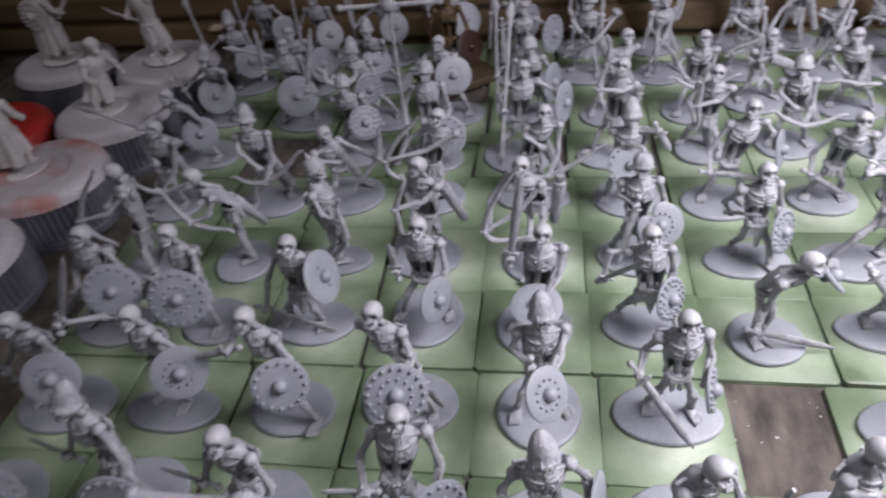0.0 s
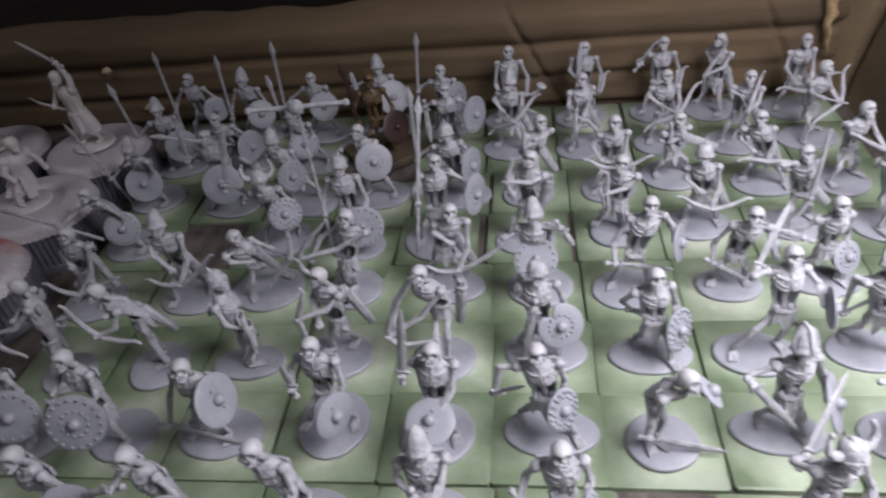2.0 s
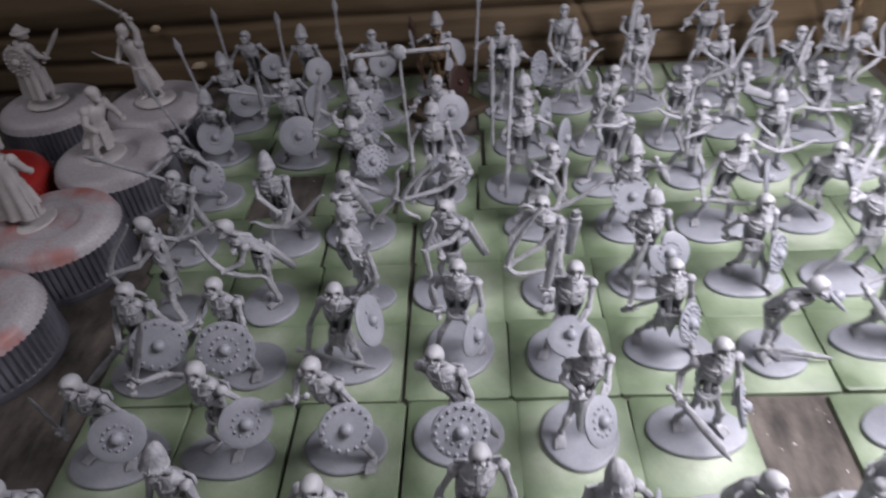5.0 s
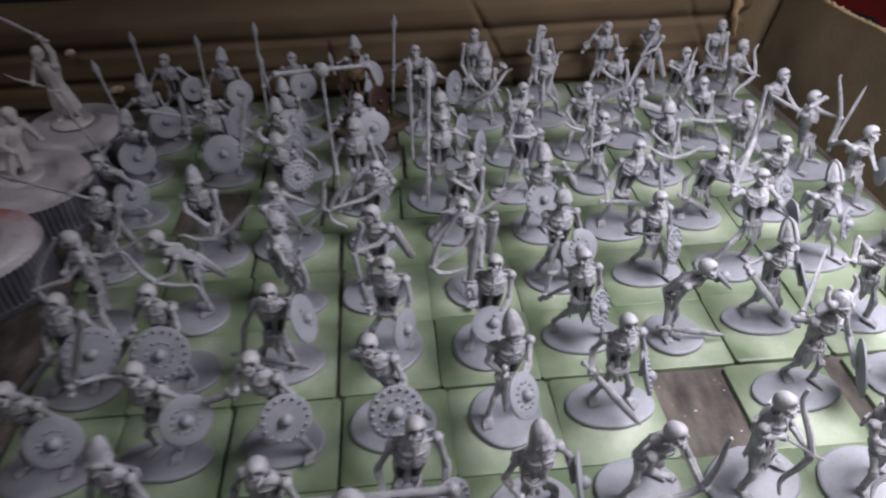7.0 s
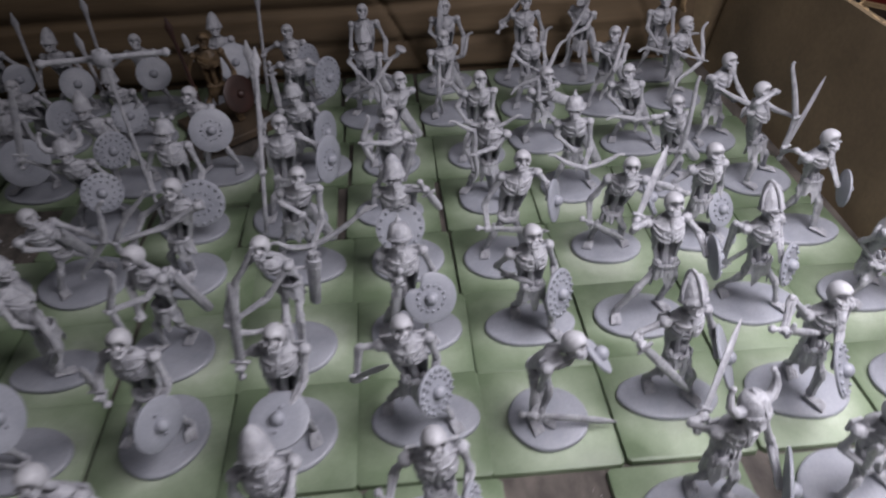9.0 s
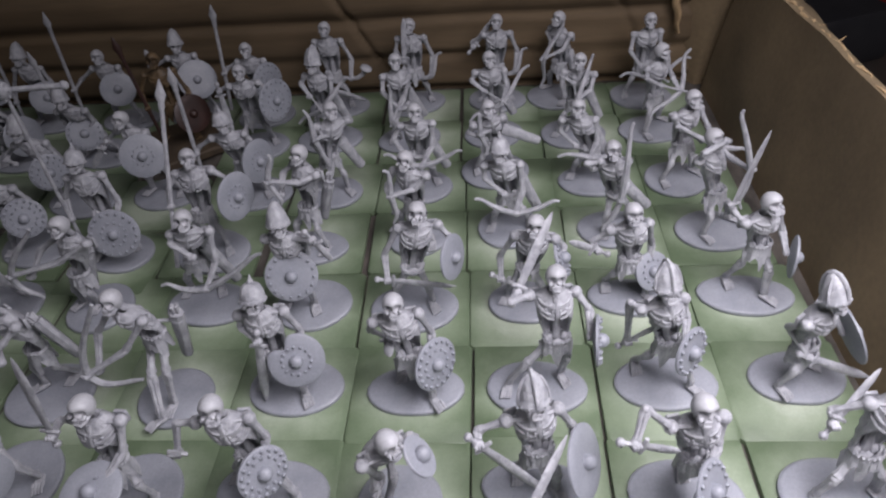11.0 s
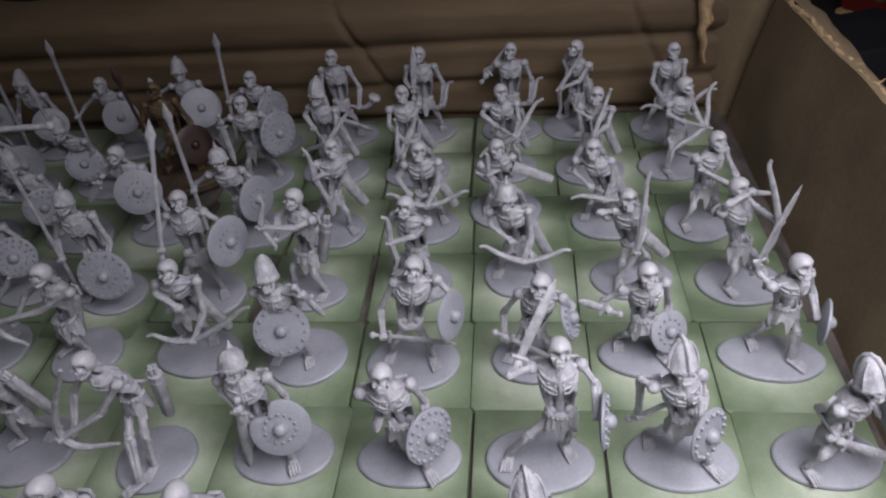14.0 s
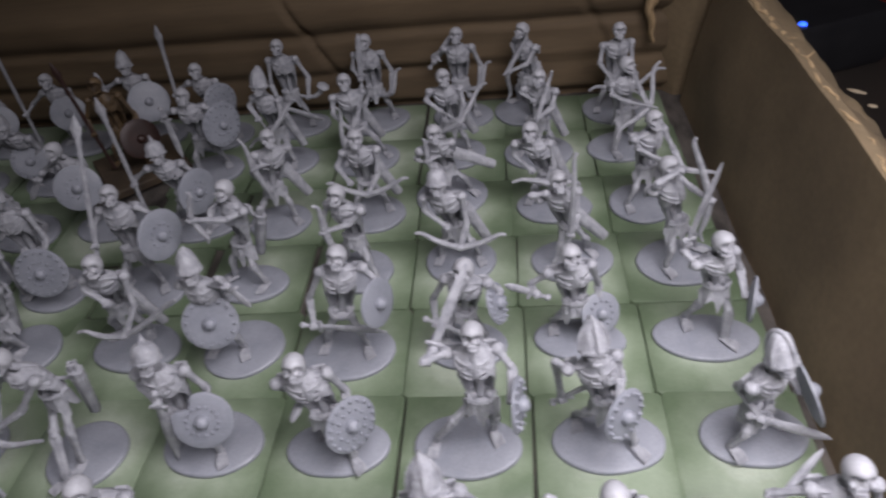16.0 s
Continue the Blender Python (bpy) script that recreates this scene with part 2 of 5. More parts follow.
def spear(c, at, way, up=20.0, down=14.0):
    at, d = Vector(at), Vector(way).normalized()
    c.tube([at - d * down, at + d * up], [.55, .55], 7)
    c.tube([at + d * (up - .6), at + d * (up + 1), at + d * (up + 2.6), at + d * (up + 6)], [.7, .75, 1.25, .12], 8, .55)


def bow(c, at, along, out, span=9.0):
    """at: the grip; along: the way of the limbs; out: away from the archer."""
    at, a, o = Vector(at), Vector(along).normalized(), Vector(out).normalized()
    pts = []
    for k in range(-14, 15):
        s = abs(k) / 14
        bend = -3.6 * math.sin(.5 * math.pi * min(1, s / .88)) ** 2.3 + 5.5 * max(0, s - .8) ** 1.3 + .5 * math.exp(-(s / .12) ** 2)
        pts.append(at + a * (span * k / 14) + o * bend)
    c.tube(pts, [.36 + .36 * (1 - (abs(k) / 14) ** 2) for k in range(-14, 15)], 7)


def curved_bow(c, top, grip_at, low):
    """A recurved bow bent through both ends and the grip, its tips curling away."""
    pts, rad = [], []
    span = (top - low).length
    belly = grip_at - (top + low) / 2
    out = belly.normalized() if belly.length > .5 else Vector((0, -1, 0))
    for k in range(25):
        u = k / 24
        s = abs(2 * u - 1)
        p = low.lerp(top, u) + belly * (1 - s ** 2.4) + out * (.09 * span * max(0, s - .78) / .22 * (s - .78) / .22 - .03 * span * math.sin(math.pi * s))
        pts.append(p)
        rad.append(.34 + .42 * (1 - s * s))
    c.tube(pts, rad, 7)


def quiver(c, at, way, down=6.8):
    at, d = Vector(at), Vector(way).normalized()
    c.tube([at - d * down, at - d * (down - .4), at + d * 4.6, at + d * 5.0], [1.05, 1.3, 1.65, 1.7], 8, .8)
    c.tube([at + d * 3.0, at + d * 3.5], [1.75, 1.75], 8, .8)
    for k in range(4):
        a = k * 1.6
        s = Vector((math.cos(a), math.sin(a), 0)) * .6
        c.tube([at + d * 4.6 + s, at + d * 6.8 + s], [.3, .45], 5)


def skull(c, at, turn, helm):
    def carve(q):
        w = q.copy()
        if q.y < 0:
            for ex, ez, rr, dp in ((-.8, -.32, .66, 1.9), (.8, -.32, .66, 1.9), (0, -1.15, .36, .8)):
                d2 = ((q.x - ex) ** 2 + (q.z - ez) ** 2) / rr ** 2
                w.y += dp * math.exp(-d2 * 1.2)
            low = min(1, max(0, (-.35 - q.z) / 1.2))
            w.x *= 1 - .32 * low
        return w
    at, turn = Vector(at), turn * .98
    c.slot += 2 if c.slot == 0 else 0
    c.ball(at, (1.95, 2.4, 2.2), 36, 26, turn, carve)
    c.slot = 0
    for s in (-1, 1):
        c.ball(at + turn @ Vector((1.2 * s, -1.35, -.95)), (.38, .6, .3), 7, 5)
    c.block(at + turn @ Vector((0, -1.1, -1.7)), (1.5, 1.2, .7), turn)
    c.tube([at + turn @ Vector(q) for q in ((-1.15, .1, -1.3), (-.9, -.8, -2.1), (-.4, -1.4, -2.4), (.4, -1.4, -2.4), (.9, -.8, -2.1), (1.15, .1, -1.3))], [.3, .38, .42, .42, .38, .3], 7)
    up = Matrix.Translation(at) @ turn.to_4x4()
    if helm in ("cone", "spike", "comb", "horns"):
        tall = {"cone": 4.6, "spike": 2.9, "comb": 4.9, "horns": 3.0}[helm]
        prof = [(2.2, -.35), (2.5, -.3), (2.5, .25), (2.35, .4)] + [(2.35 * math.cos(k * .26) ** (1.0 if helm in ("cone", "comb") else .62), .4 + tall * math.sin(k * .26) ** (1.25 if helm in ("cone", "comb") else 1)) for k in range(1, 7)]
        c.lathe([(.3, .2)] + prof, up, 18)
        for j in range(12):
            a = j * math.pi / 6
            c.ball(up @ Vector((2.5 * math.cos(a), 2.5 * math.sin(a), 0)), .22, 5, 4)
    if helm == "cone":
        for j in range(6):
            a = j * math.pi / 3
            c.tube([up @ Vector((2.4 * math.cos(a), 2.4 * math.sin(a), .4)), up @ Vector((1.75 * math.cos(a), 1.75 * math.sin(a), 2.2)), up @ Vector((.1, 0, 5.0))], .2, 5)
    if helm == "spike":
        c.ball(up @ Vector((0, 0, 3.5)), .62, 8, 6)
        c.tube([up @ Vector((0, 0, 3.2)), up @ Vector((0, 0, 4.9))], [.5, .12], 7)
    if helm == "comb":
        c.tube([up @ Vector((0, 2.5 * math.cos(a) * -1, .5 + 4.9 * math.sin(a))) for a in [k * .3927 for k in range(9)]], .38, 6)
        for s in (-1, 1):
            c.tube([up @ Vector((s * (.4 + 2.1 * math.cos(a)), -.3, .4 + 4.4 * math.sin(a) ** 1.15)) for a in [k * .25 for k in range(6)]], .25, 5)
    if helm == "horns":
        for s in (-1, 1):
            c.tube([up @ Vector(q) for q in ((s * 2.1, 0, .9), (s * 3.6, 0, 1.2), (s * 4.5, 0, 2.6), (s * 4.4, 0, 4.4), (s * 3.9, 0, 5.4))], [.9, .85, .7, .5, .35], 8)
            c.ball(up @ Vector((s * 3.9, 0, 5.4)), .55, 7, 5)
        c.tube([up @ Vector((0, -2.4, .4)), up @ Vector((0, -1.6, 2.6)), up @ Vector((0, 0, 3.5)), up @ Vector((0, 1.6, 2.6))], .4, 6)


def limb(c, a, b, bend, r):
    """Two bones from a to b, with the joint pushed towards bend."""
    a, b = Vector(a), Vector(b)
    mid = (a + b) / 2 + Vector(bend)
    c.bone(a, mid, r * 1.1)
    c.ball(mid, r * 1.2, 8, 6)
    low = (b - mid)
    side = low.cross(Vector((0, 0, 1)))
    side = side.normalized() * r * .55 if side.length > .1 else Vector((r * .5, 0, 0))
    c.bone(mid + side, b + side * .6, r * .75)
    c.bone(mid - side, b - side * .6, r * .75)
    return mid


def grip(c, at):
    c.ball(at, (1.0, 1.0, .9), 8, 6)
    for k in range(3):
        c.ball(Vector(at) + Vector((.5 * k - .5, -.75, .1)), (.32, .5, .55), 6, 4)


# ---- the figures: bodies ----
def ribcage(c, hip, neck, rng, studded):
    """Hollow chest: ribbed wall, arched open at the belly, over a sagging belt."""
    low, high = hip + Vector((0, .4, 1.2)), neck + Vector((0, .3, -.5))
    n = 28
    ph = rng.uniform(0, 6)

    def wall(k, inset):
        ring = []
        for j in range(n):
            a = 2 * math.pi * j / n
            front = max(0, -math.sin(a))
            t0 = .62 * front ** .42 + .03 * math.sin(5 * a + ph) + .02
            t = t0 + (1 - t0) * k
            r = 2.3 + 1.05 * math.sin(min(1, t / .74) * math.pi / 2) if t < .74 else 3.35 - 1.7 * ((t - .74) / .26) ** 2
            r += .16 * math.sin(t * 34 - 1.8 * abs(math.cos(a))) * (1 if .2 < t < .9 else 0) - inset
            d = .74 - .10 * max(0, t - .6)
            p = low.lerp(high, t)
            ring.append(tuple(p + Vector((r * math.cos(a), r * d * math.sin(a) - .35 * front * math.sin(math.pi * t), 0))))
        return ring
    c.grid([wall(k / 16, 0) for k in range(17)] + [wall(k / 5, .5) for k in range(5, -1, -1)] + [wall(0, 0)], False)
    for s in (-1, 1):      # ribs standing proud of the chest wall
        for t in (.66, .76, .86):
            wide = 3.25 if t < .8 else 2.95
            arc = []
            for k in range(7):
                a = -math.pi / 2 + s * (.18 + k * .3)
                arc.append(low.lerp(high, t - .1 * math.cos(k * .5) * (1 if t < .8 else .4)) + Vector((wide * math.cos(a), wide * .76 * math.sin(a) - .25, 0)))
            c.tube(arc, [.22, .27, .27, .26, .25, .24, .2], 6)
    c.tube([low.lerp(high, .58) + Vector((0, -2.65, 0)), low.lerp(high, .7) + Vector((0, -2.75, 0)), low.lerp(high, .95) + Vector((0, -1.5, 0))], [.3, .42, .55], 6)
    c.tube([hip + Vector((2.35 * math.cos(a), 1.75 * math.sin(a) + .2, 1.1 - 1.0 * max(0, -math.sin(a)))) for a in [math.pi * (k / 12 - .5) * 2 for k in range(13)]], .5, 6)
    if studded:
        for h, w in ((.63, 3.05), (.73, 3.15)):
            for j in range(6):
                a = math.pi * (1.17 + .66 * j / 5)
                c.ball(low.lerp(high, h) + Vector((w * math.cos(a), 2.6 * math.sin(a), rng.uniform(-.2, .2))), .4, 6, 4)
    for k in range(0 if rng.random() < .5 else 4):      # ragged straps hanging from the belt
        a = math.pi * (1.12 + .76 * k / 4) + rng.uniform(-.1, .1)
        p = hip + Vector((2.3 * math.cos(a), 1.75 * math.sin(a), .2))
        c.tube([p, p + Vector((.2 * math.cos(a), -.3, -1.5)), p + Vector((.5 * math.cos(a), -.2, rng.uniform(-2.6, -1.6)))], [.5, .55, .2], 6, 1.2)


ARMS = {   # right hand, blade direction, blade length
    "up": ((-8.3, -2.5, 18.5), (.08, .0, 1), 13.5),
    "upright": ((-7.0, -4.0, 17.5), (.42, -.15, 1), 13.5),
    "down": ((-5.2, -4.5, 15.5), (.5, -.45, -.75), 14.0),
    "across": ((-6.5, -5.0, 15.5), (.95, -.25, .3), 10.0),
    "stab": ((-6.2, -4.5, 15.5), (.9, -.3, -.3), 7.5),
    "wide": ((-9.5, -5.0, 16.0), (.85, -.1, .42), 7.5),
    "low": ((-2.5, -5.0, 9.5), (1, -.1, -.25), 13.0),
    "dagger": ((-5.5, -4.0, 13.5), (-.7, -.2, .55), 6.5),
    "salute": ((-2.2, -5.5, 17.0), (-.02, .05, 1), 12.5),
    "back": ((-7.5, 0.5, 18.0), (.6, .2, .8), 10.0),
}
GUARDS = {   # shield place and the way that it faces
    "front": ((4.6, -6.5, 11.5), (.1, -1, .35)),
    "high": ((5.8, -5.8, 14.0), (.2, -1, .35)),
    "left": ((-3.5, -6.5, 11.5), (-.1, -1, .35)),
    "mid": ((1.0, -7.5, 9.5), (0, -1, .6)),
    "side": ((7.6, -4.0, 12.5), (1, -.45, .12)),
    "half": ((6.4, -5.4, 10.5), (.62, -.8, .28)),
    "back": ((6.3, -4.5, 13.5), (.72, -.55, .4)),
}


def figure(x, y, kind="sword", yaw=0.0, arm="dagger", guard="front", style="ring", helm="", head=(0, -2.0, 28.5), skirt=None, mats=None, z=TOP, flat=True,
           foot=None, feet=None, hip=None, hand=None, tip=None, elbow=None, butt=None, guard_at=None, guard_r=0.0, faces=None, bow_at=None, quiver_at=None):
    """One skeleton figurine on its own thin round foot. The joints are millimetres from the base point, before the yaw."""
    back = Matrix.Rotation(radians(-yaw), 3, "Z")

    def own(p):
        return back @ Vector((p[0], p[1], p[2] if len(p) > 2 else 0.0))
    rng = random.Random(int(x * 971 + y * 7919 + 50000))
    c = Clay()
    hand_at, tip_at = hand, tip
    if flat:
        c.slot = 1
        disc_base(c, rng, foot, yaw)
        c.slot = 0
    f0 = 1.2
    local = Matrix.Rotation(radians(-yaw), 3, "Z") @ Vector((head[0], head[1], 0))
    lean = (local.x, local.y + 2.0)
    crouch = (28.5 - head[2]) * .55
    mid = own(foot) if foot else Vector((0, 0, 0))
    mid.z = 0
    if feet:
        mid = (own(feet[0]) + own(feet[1])) / 2
    if hip:
        hip = own(hip)
    else:
        hip = Vector((local.x * .2 + mid.x * .75 + rng.uniform(-.3, .3), local.y * .2 + mid.y * .75 + .9, 11.8 - crouch))
    chest = hip.lerp(Vector((local.x, local.y + 1.2, head[2])), .53)
    neck = Vector((local.x * .9, local.y * .85 + .5, head[2] - 2.9))
    head = Vector((local.x, local.y, head[2]))
    spread = rng.uniform(4.0, 5.6)
    step = rng.uniform(-2.2, 2.2)
    # legs and feet
    for s in (-1, 1):
        sole = Vector((mid.x + s * spread + rng.uniform(-.4, .4), mid.y + s * step - .3, f0 + .9))
        if feet:
            sole = own(feet[0 if s < 0 else 1]) + Vector((0, .9, f0 + .9))
        reach = max(.4, 2.2 - .1 * (hip - sole).length)
        limb(c, hip + Vector((s * 1.5, 0, -.6)), sole + Vector((0, .5, .4)), (s * .5, -reach, .6), .78)
        out = Vector((s * .35, -1, 0)).normalized()
        side = Vector((-out.y, out.x, 0))
        c.tube([sole + out * -1.1 + Vector((0, 0, -.1)), sole + out * .8 + Vector((0, 0, -.3)), sole + out * 2.0 + Vector((0, 0, -.55))], [.5, .6, .45], 8, 1.7)
        for k in range(4):
            b = sole + side * (k * .56 - .84)
            c.tube([b + out * 1.0 + Vector((0, 0, .1)), b + out * 2.1 + Vector((0, 0, -.2)), b + out * (3.2 - .15 * k) + Vector((0, 0, -.55))], [.28, .31, .26], 6)
    # pelvis, spine, ribs
    c.ball(hip + Vector((0, .2, -.8)), (2.0, 1.2, 1.1), 12, 8)
    for s in (-1, 1):
        c.ball(hip + Vector((s * 1.5, .5, .1)), (1.0, .8, 1.4), 8, 6)
    c.tube([hip + Vector((0, .6, .5)), hip.lerp(chest, .45) + Vector((0, .9, 0)), chest + Vector((0, 1.3, .5)), neck + Vector((0, .5, 0)), head + Vector((0, .4, -1.2))], [.8, .75, .85, .75, .7], 8)
    sway = rng.uniform(-14, 14)
    ribcage(c, hip, neck, rng, kind != "bow")
    shoulders = []
    for s in (-1, 1):
        sh = neck + Vector((s * 4.2, .4, -1.9))
        shoulders.append(sh)
        c.tube([neck + Vector((0, -1.0, -1.1)), sh], [.4, .42], 6)
        c.ball(sh, (1.2, 1.25, 1.1), 9, 7)
        c.block(sh + Vector((s * -1.2, 1.9, -1.2)), (2.2, .6, 2.6))
    skull(c, head, (Matrix.Rotation(radians(sway), 3, "Z") @ Matrix.Rotation(radians(-20 + 1.0 * max(0, -lean[1])), 3, "X")), helm)
    if skirt is None:
        skirt = rng.random() < .65
    if skirt:
        ph = rng.uniform(0, 6)
        rings = []
        for r, h in ((2.5, 1.7), (2.7, 1.3), (2.6, .7), (2.8, -.8), (3.2, -2.6), (2.9, -2.5), (2.3, .7), (2.3, 1.2), (2.4, 1.65)):
            rings.append([tuple(hip + Vector((r * math.cos(a) * (1 + .07 * math.sin(7 * a + ph)), r * .8 * math.sin(a) * (1 + .07 * math.sin(7 * a + ph)), h + ((1.5 * math.sin(5 * a + ph) + 1.0 * math.sin(9 * a + 2 * ph)) if h < -2 else 0)))) for a in [2 * math.pi * j / 24 for j in range(24)]])
        c.grid(rings + rings[:1], False)
        for j in range(9):
            a = math.pi * (1.1 + .8 * j / 8)
            c.ball(hip + Vector((2.7 * math.cos(a), 2.15 * math.sin(a), 1.2)), .3, 6, 4)
    right, left = shoulders
    # arms and what they hold
    if kind in ("sword", "spear"):
        if kind == "sword":
            at, way, long = ARMS[arm]
            hand = Vector(at) + Vector((lean[0] * .6, lean[1] * .5, at[2] * .08 - crouch * .5))
            c.slot = 0
            if hand_at:
                hand = own(hand_at)
            if tip_at:
                way, long = own(tip_at) - hand, max(5.5, (own(tip_at) - hand).length - 1.2)
                sword(c, hand, way, long)
            else:
                sword(c, hand, Vector(way) + Vector((rng.uniform(-.1, .1), rng.uniform(-.1, .1), rng.uniform(-.08, .08))), long)
        else:
            way = {"tilt": (-.42, .1, 1), "steep": (-.12, .05, 1), "level": (-1, -.05, .45), "cross": (-.55, -.3, .9)}.get(arm, (-.15, .05, 1))
            hand = Vector((-6.5, -3.0, 14.0))
            c.slot = 1 if mats else 0
            if hand_at:
                hand = own(hand_at)
            if tip_at:
                way = own(tip_at) - hand
                spear(c, hand, way, way.length - 5.0, (own(butt) - hand).length if butt else min(13.0, (hand.z - 2.0) / max(.2, way.normalized().z)))
            else:
                spear(c, hand, way, 17.0, 12.0)
            c.slot = 0
        grip(c, hand)
        limb(c, right, hand, own(elbow) - (right + hand) / 2 if elbow else (-1.9, 1.6, -.9), .6)
        if guard:
            at, nrm = GUARDS[guard]
            at = Vector(at) + Vector((lean[0] * .4, lean[1] * .35, at[2] * .06))
            n = (Vector(nrm) + Vector((rng.uniform(-.12, .12), 0, rng.uniform(-.1, .1)))).normalized()
            if guard_at:
                at, n = own(guard_at), own(faces).normalized()
            c.slot = 1
            shield(c, at, n, style, guard_r or 6.0 + rng.uniform(-.3, .3))
            c.slot = 0
            limb(c, left, at - n * 1.2, (1.6, 1.8, -.6), .64)
        else:
            hand = Vector((6.0, -2.5, 12.0))
            limb(c, left, hand, (1.6, 1.6, -.4), .64)
            if style == "horn":
                c.tube([hand + Vector(q) for q in ((-2.5, .3, .6), (0, 0, 0), (2.2, -.2, .2), (4.0, -.3, 1.4), (5.2, -.3, 3.0))], [.35, .55, .65, .75, .9], 8)
                c.ball(hand + Vector((5.5, -.3, 3.5)), (2.0, 2.0, .8), 12, 7, facing((.45, -.2, 1)))
            else:
                bow(c, hand, (.75, -.1, .75), (.6, -.6, -.5), 8.0)
            grip(c, hand)
    elif kind == "bow":
        if arm == "low":          # bow held flat before the knees
            grip_at, along, out = Vector((2.2, -6.5, 9.6)), (1, .1, .1), (0, -.5, -.85)
            draw = Vector((-1.6, -4.6, 11.5))
            arrow = (Vector((-2.0, -4.0, 12.5)), Vector((6.0, -8.0, 8.0)))
        elif arm == "aim":        # drawn before the face
            grip_at, along, out = Vector((1.0, -8.0, 16.5)), (.25, .15, 1), (0, -1, -.05)
            draw = Vector((-1.0, -3.0, 19.0))
            arrow = (Vector((-1.0, -3.0, 19.0)), Vector((1.4, -10.5, 16.4)))
        elif arm == "tilt":
            grip_at, along, out = Vector((3.0, -7.0, 15.0)), (.8, .1, .7), (.3, -.9, -.3)
            draw = Vector((-2.0, -4.0, 17.0))
            arrow = (Vector((-2.5, -3.5, 17.4)), Vector((4.5, -9.0, 14.5)))
        else:                     # lowered at the side
            grip_at, along, out = Vector((-4.5, -6.0, 10.5)), (-.15, -.25, 1), (-.55, -.8, 0)
            draw = Vector((-1.5, -4.8, 13.0))
            arrow = (Vector((0, -4.2, 17.0)), Vector((-5.5, -6.5, 8.5)))
        off = Vector((lean[0] * .7, lean[1] * .6, 1.2 - crouch * .5))
        grip_at, draw = grip_at + off, draw + off
        if bow_at:
            top_end, grip_at, low_end = (own(q) for q in bow_at)
            curved_bow(c, top_end, grip_at, low_end)
            if hand_at:
                draw = own(hand_at)
        else:
            bow(c, grip_at, along, out, 12.0)
            c.tube([arrow[0] + off, arrow[1] + off], .3, 6)
        for h, s, e in ((grip_at, left, (1.2, 1.0, -1.2)), (draw, right, (-2.4, .6, .4))):
            limb(c, s, h, e, .64)
            grip(c, h)
        if quiver_at:
            a, b = own(quiver_at[0]), own(quiver_at[1])
            quiver(c, b.lerp(a, .56), a - b, min(6.8, (a - b).length * .55))
            c.tube([b.lerp(a, .7), hip.lerp(chest, .5) + Vector((0, 1.2, 0)), neck + Vector((0, 1.0, -1.0))], [.5, .55, .4], 6, .6)
        else:
            quiver(c, Vector((4.0, 2.2, 12.5)) + Vector((lean[0] * .4, lean[1] * .3, 0)), (-.5, .05, 1))
    elif kind == "standard":
        hand = Vector((-7.0, -1.5, 13.5))
        c.tube([Vector((-7.0, -1.5, 1.2)), Vector((-7.4, -1.5, 49.0))], [.5, .45], 8)
        c.tube([Vector((-20.5, -1.5, 49.0)), Vector((-19.0, -1.5, 49.0)), Vector((4.5, -1.5, 49.0)), Vector((6.0, -1.5, 49.0))], [.85, .68, .68, .85], 9)
        for s in (-20.5, 6.0):
            c.ball((s, -1.5, 49.0), 1.05, 9, 7)
        c.ball((-7.4, -2.3, 49.3), (2.2, 1.9, 2.2), 14, 10)
        for j in range(9):
            c.ball((-7.4 + 2.1 * math.cos(j * .7), -2.9, 49.3 + 2.1 * math.sin(j * .7)), .42, 6, 4)
        grip(c, hand)
        limb(c, right, hand, (-1.6, 1.4, -.6), .64)
        at, nrm = GUARDS["front"]
        c.slot = 1
        shield(c, at, nrm, style)
        c.slot = 0
        limb(c, left, Vector(at) + Vector((0, 1.2, 0)), (1.6, 1.8, -.6), .64)
    ob = part("skeleton_figurine", c, [*mats, mats[0]] if mats else [PRIMER, FOOT_GREY, SMOOTH])
    ob.matrix_basis = Matrix.Translation((x * U, y * U, z)) @ Matrix.Rotation(radians(yaw), 4, "Z")
    top = {"": "bare skull", "cone": "conical helmet", "spike": "spiked round helmet", "comb": "ridged helmet", "horns": "horned helmet"}[helm]
    hold = {"sword": {"up": "raised sword", "upright": "upright sword", "down": "lowered sword", "across": "levelled sword", "stab": "stabbing sword", "wide": "short wide sword", "low": "low thrusting sword", "dagger": "short blade", "back": "drawn back sword"}.get(arm, "sword") + (" and round shield" if guard else ", no shield"),
            "spear": "long spear and round shield", "bow": "bow and quiver", "standard": "crossbar standard"}[kind]
    if kind == "sword" and tip_at:
        rise = (own(tip_at) - hand).normalized().z
        hold = ("raised sword" if rise > .55 else "lowered sword" if rise < -.35 else "levelled sword") + (" and round shield" if guard else ", no shield")
    colour = "brown painted" if mats else "grey primed"
    return tagged(ob, f"{colour} skeleton figurine, {top}, {hold}", "figurine", "skeleton figurines in ranks")


# ---- the box ----
box = new("cardboard_box")
tagged(box, "shallow worn brown cardboard box holding rows of figurines", "box")
WEST, EAST, SOUTH, NORTH = -9.2 * U, 6.05 * U, -4.9 * U, 5.78 * U


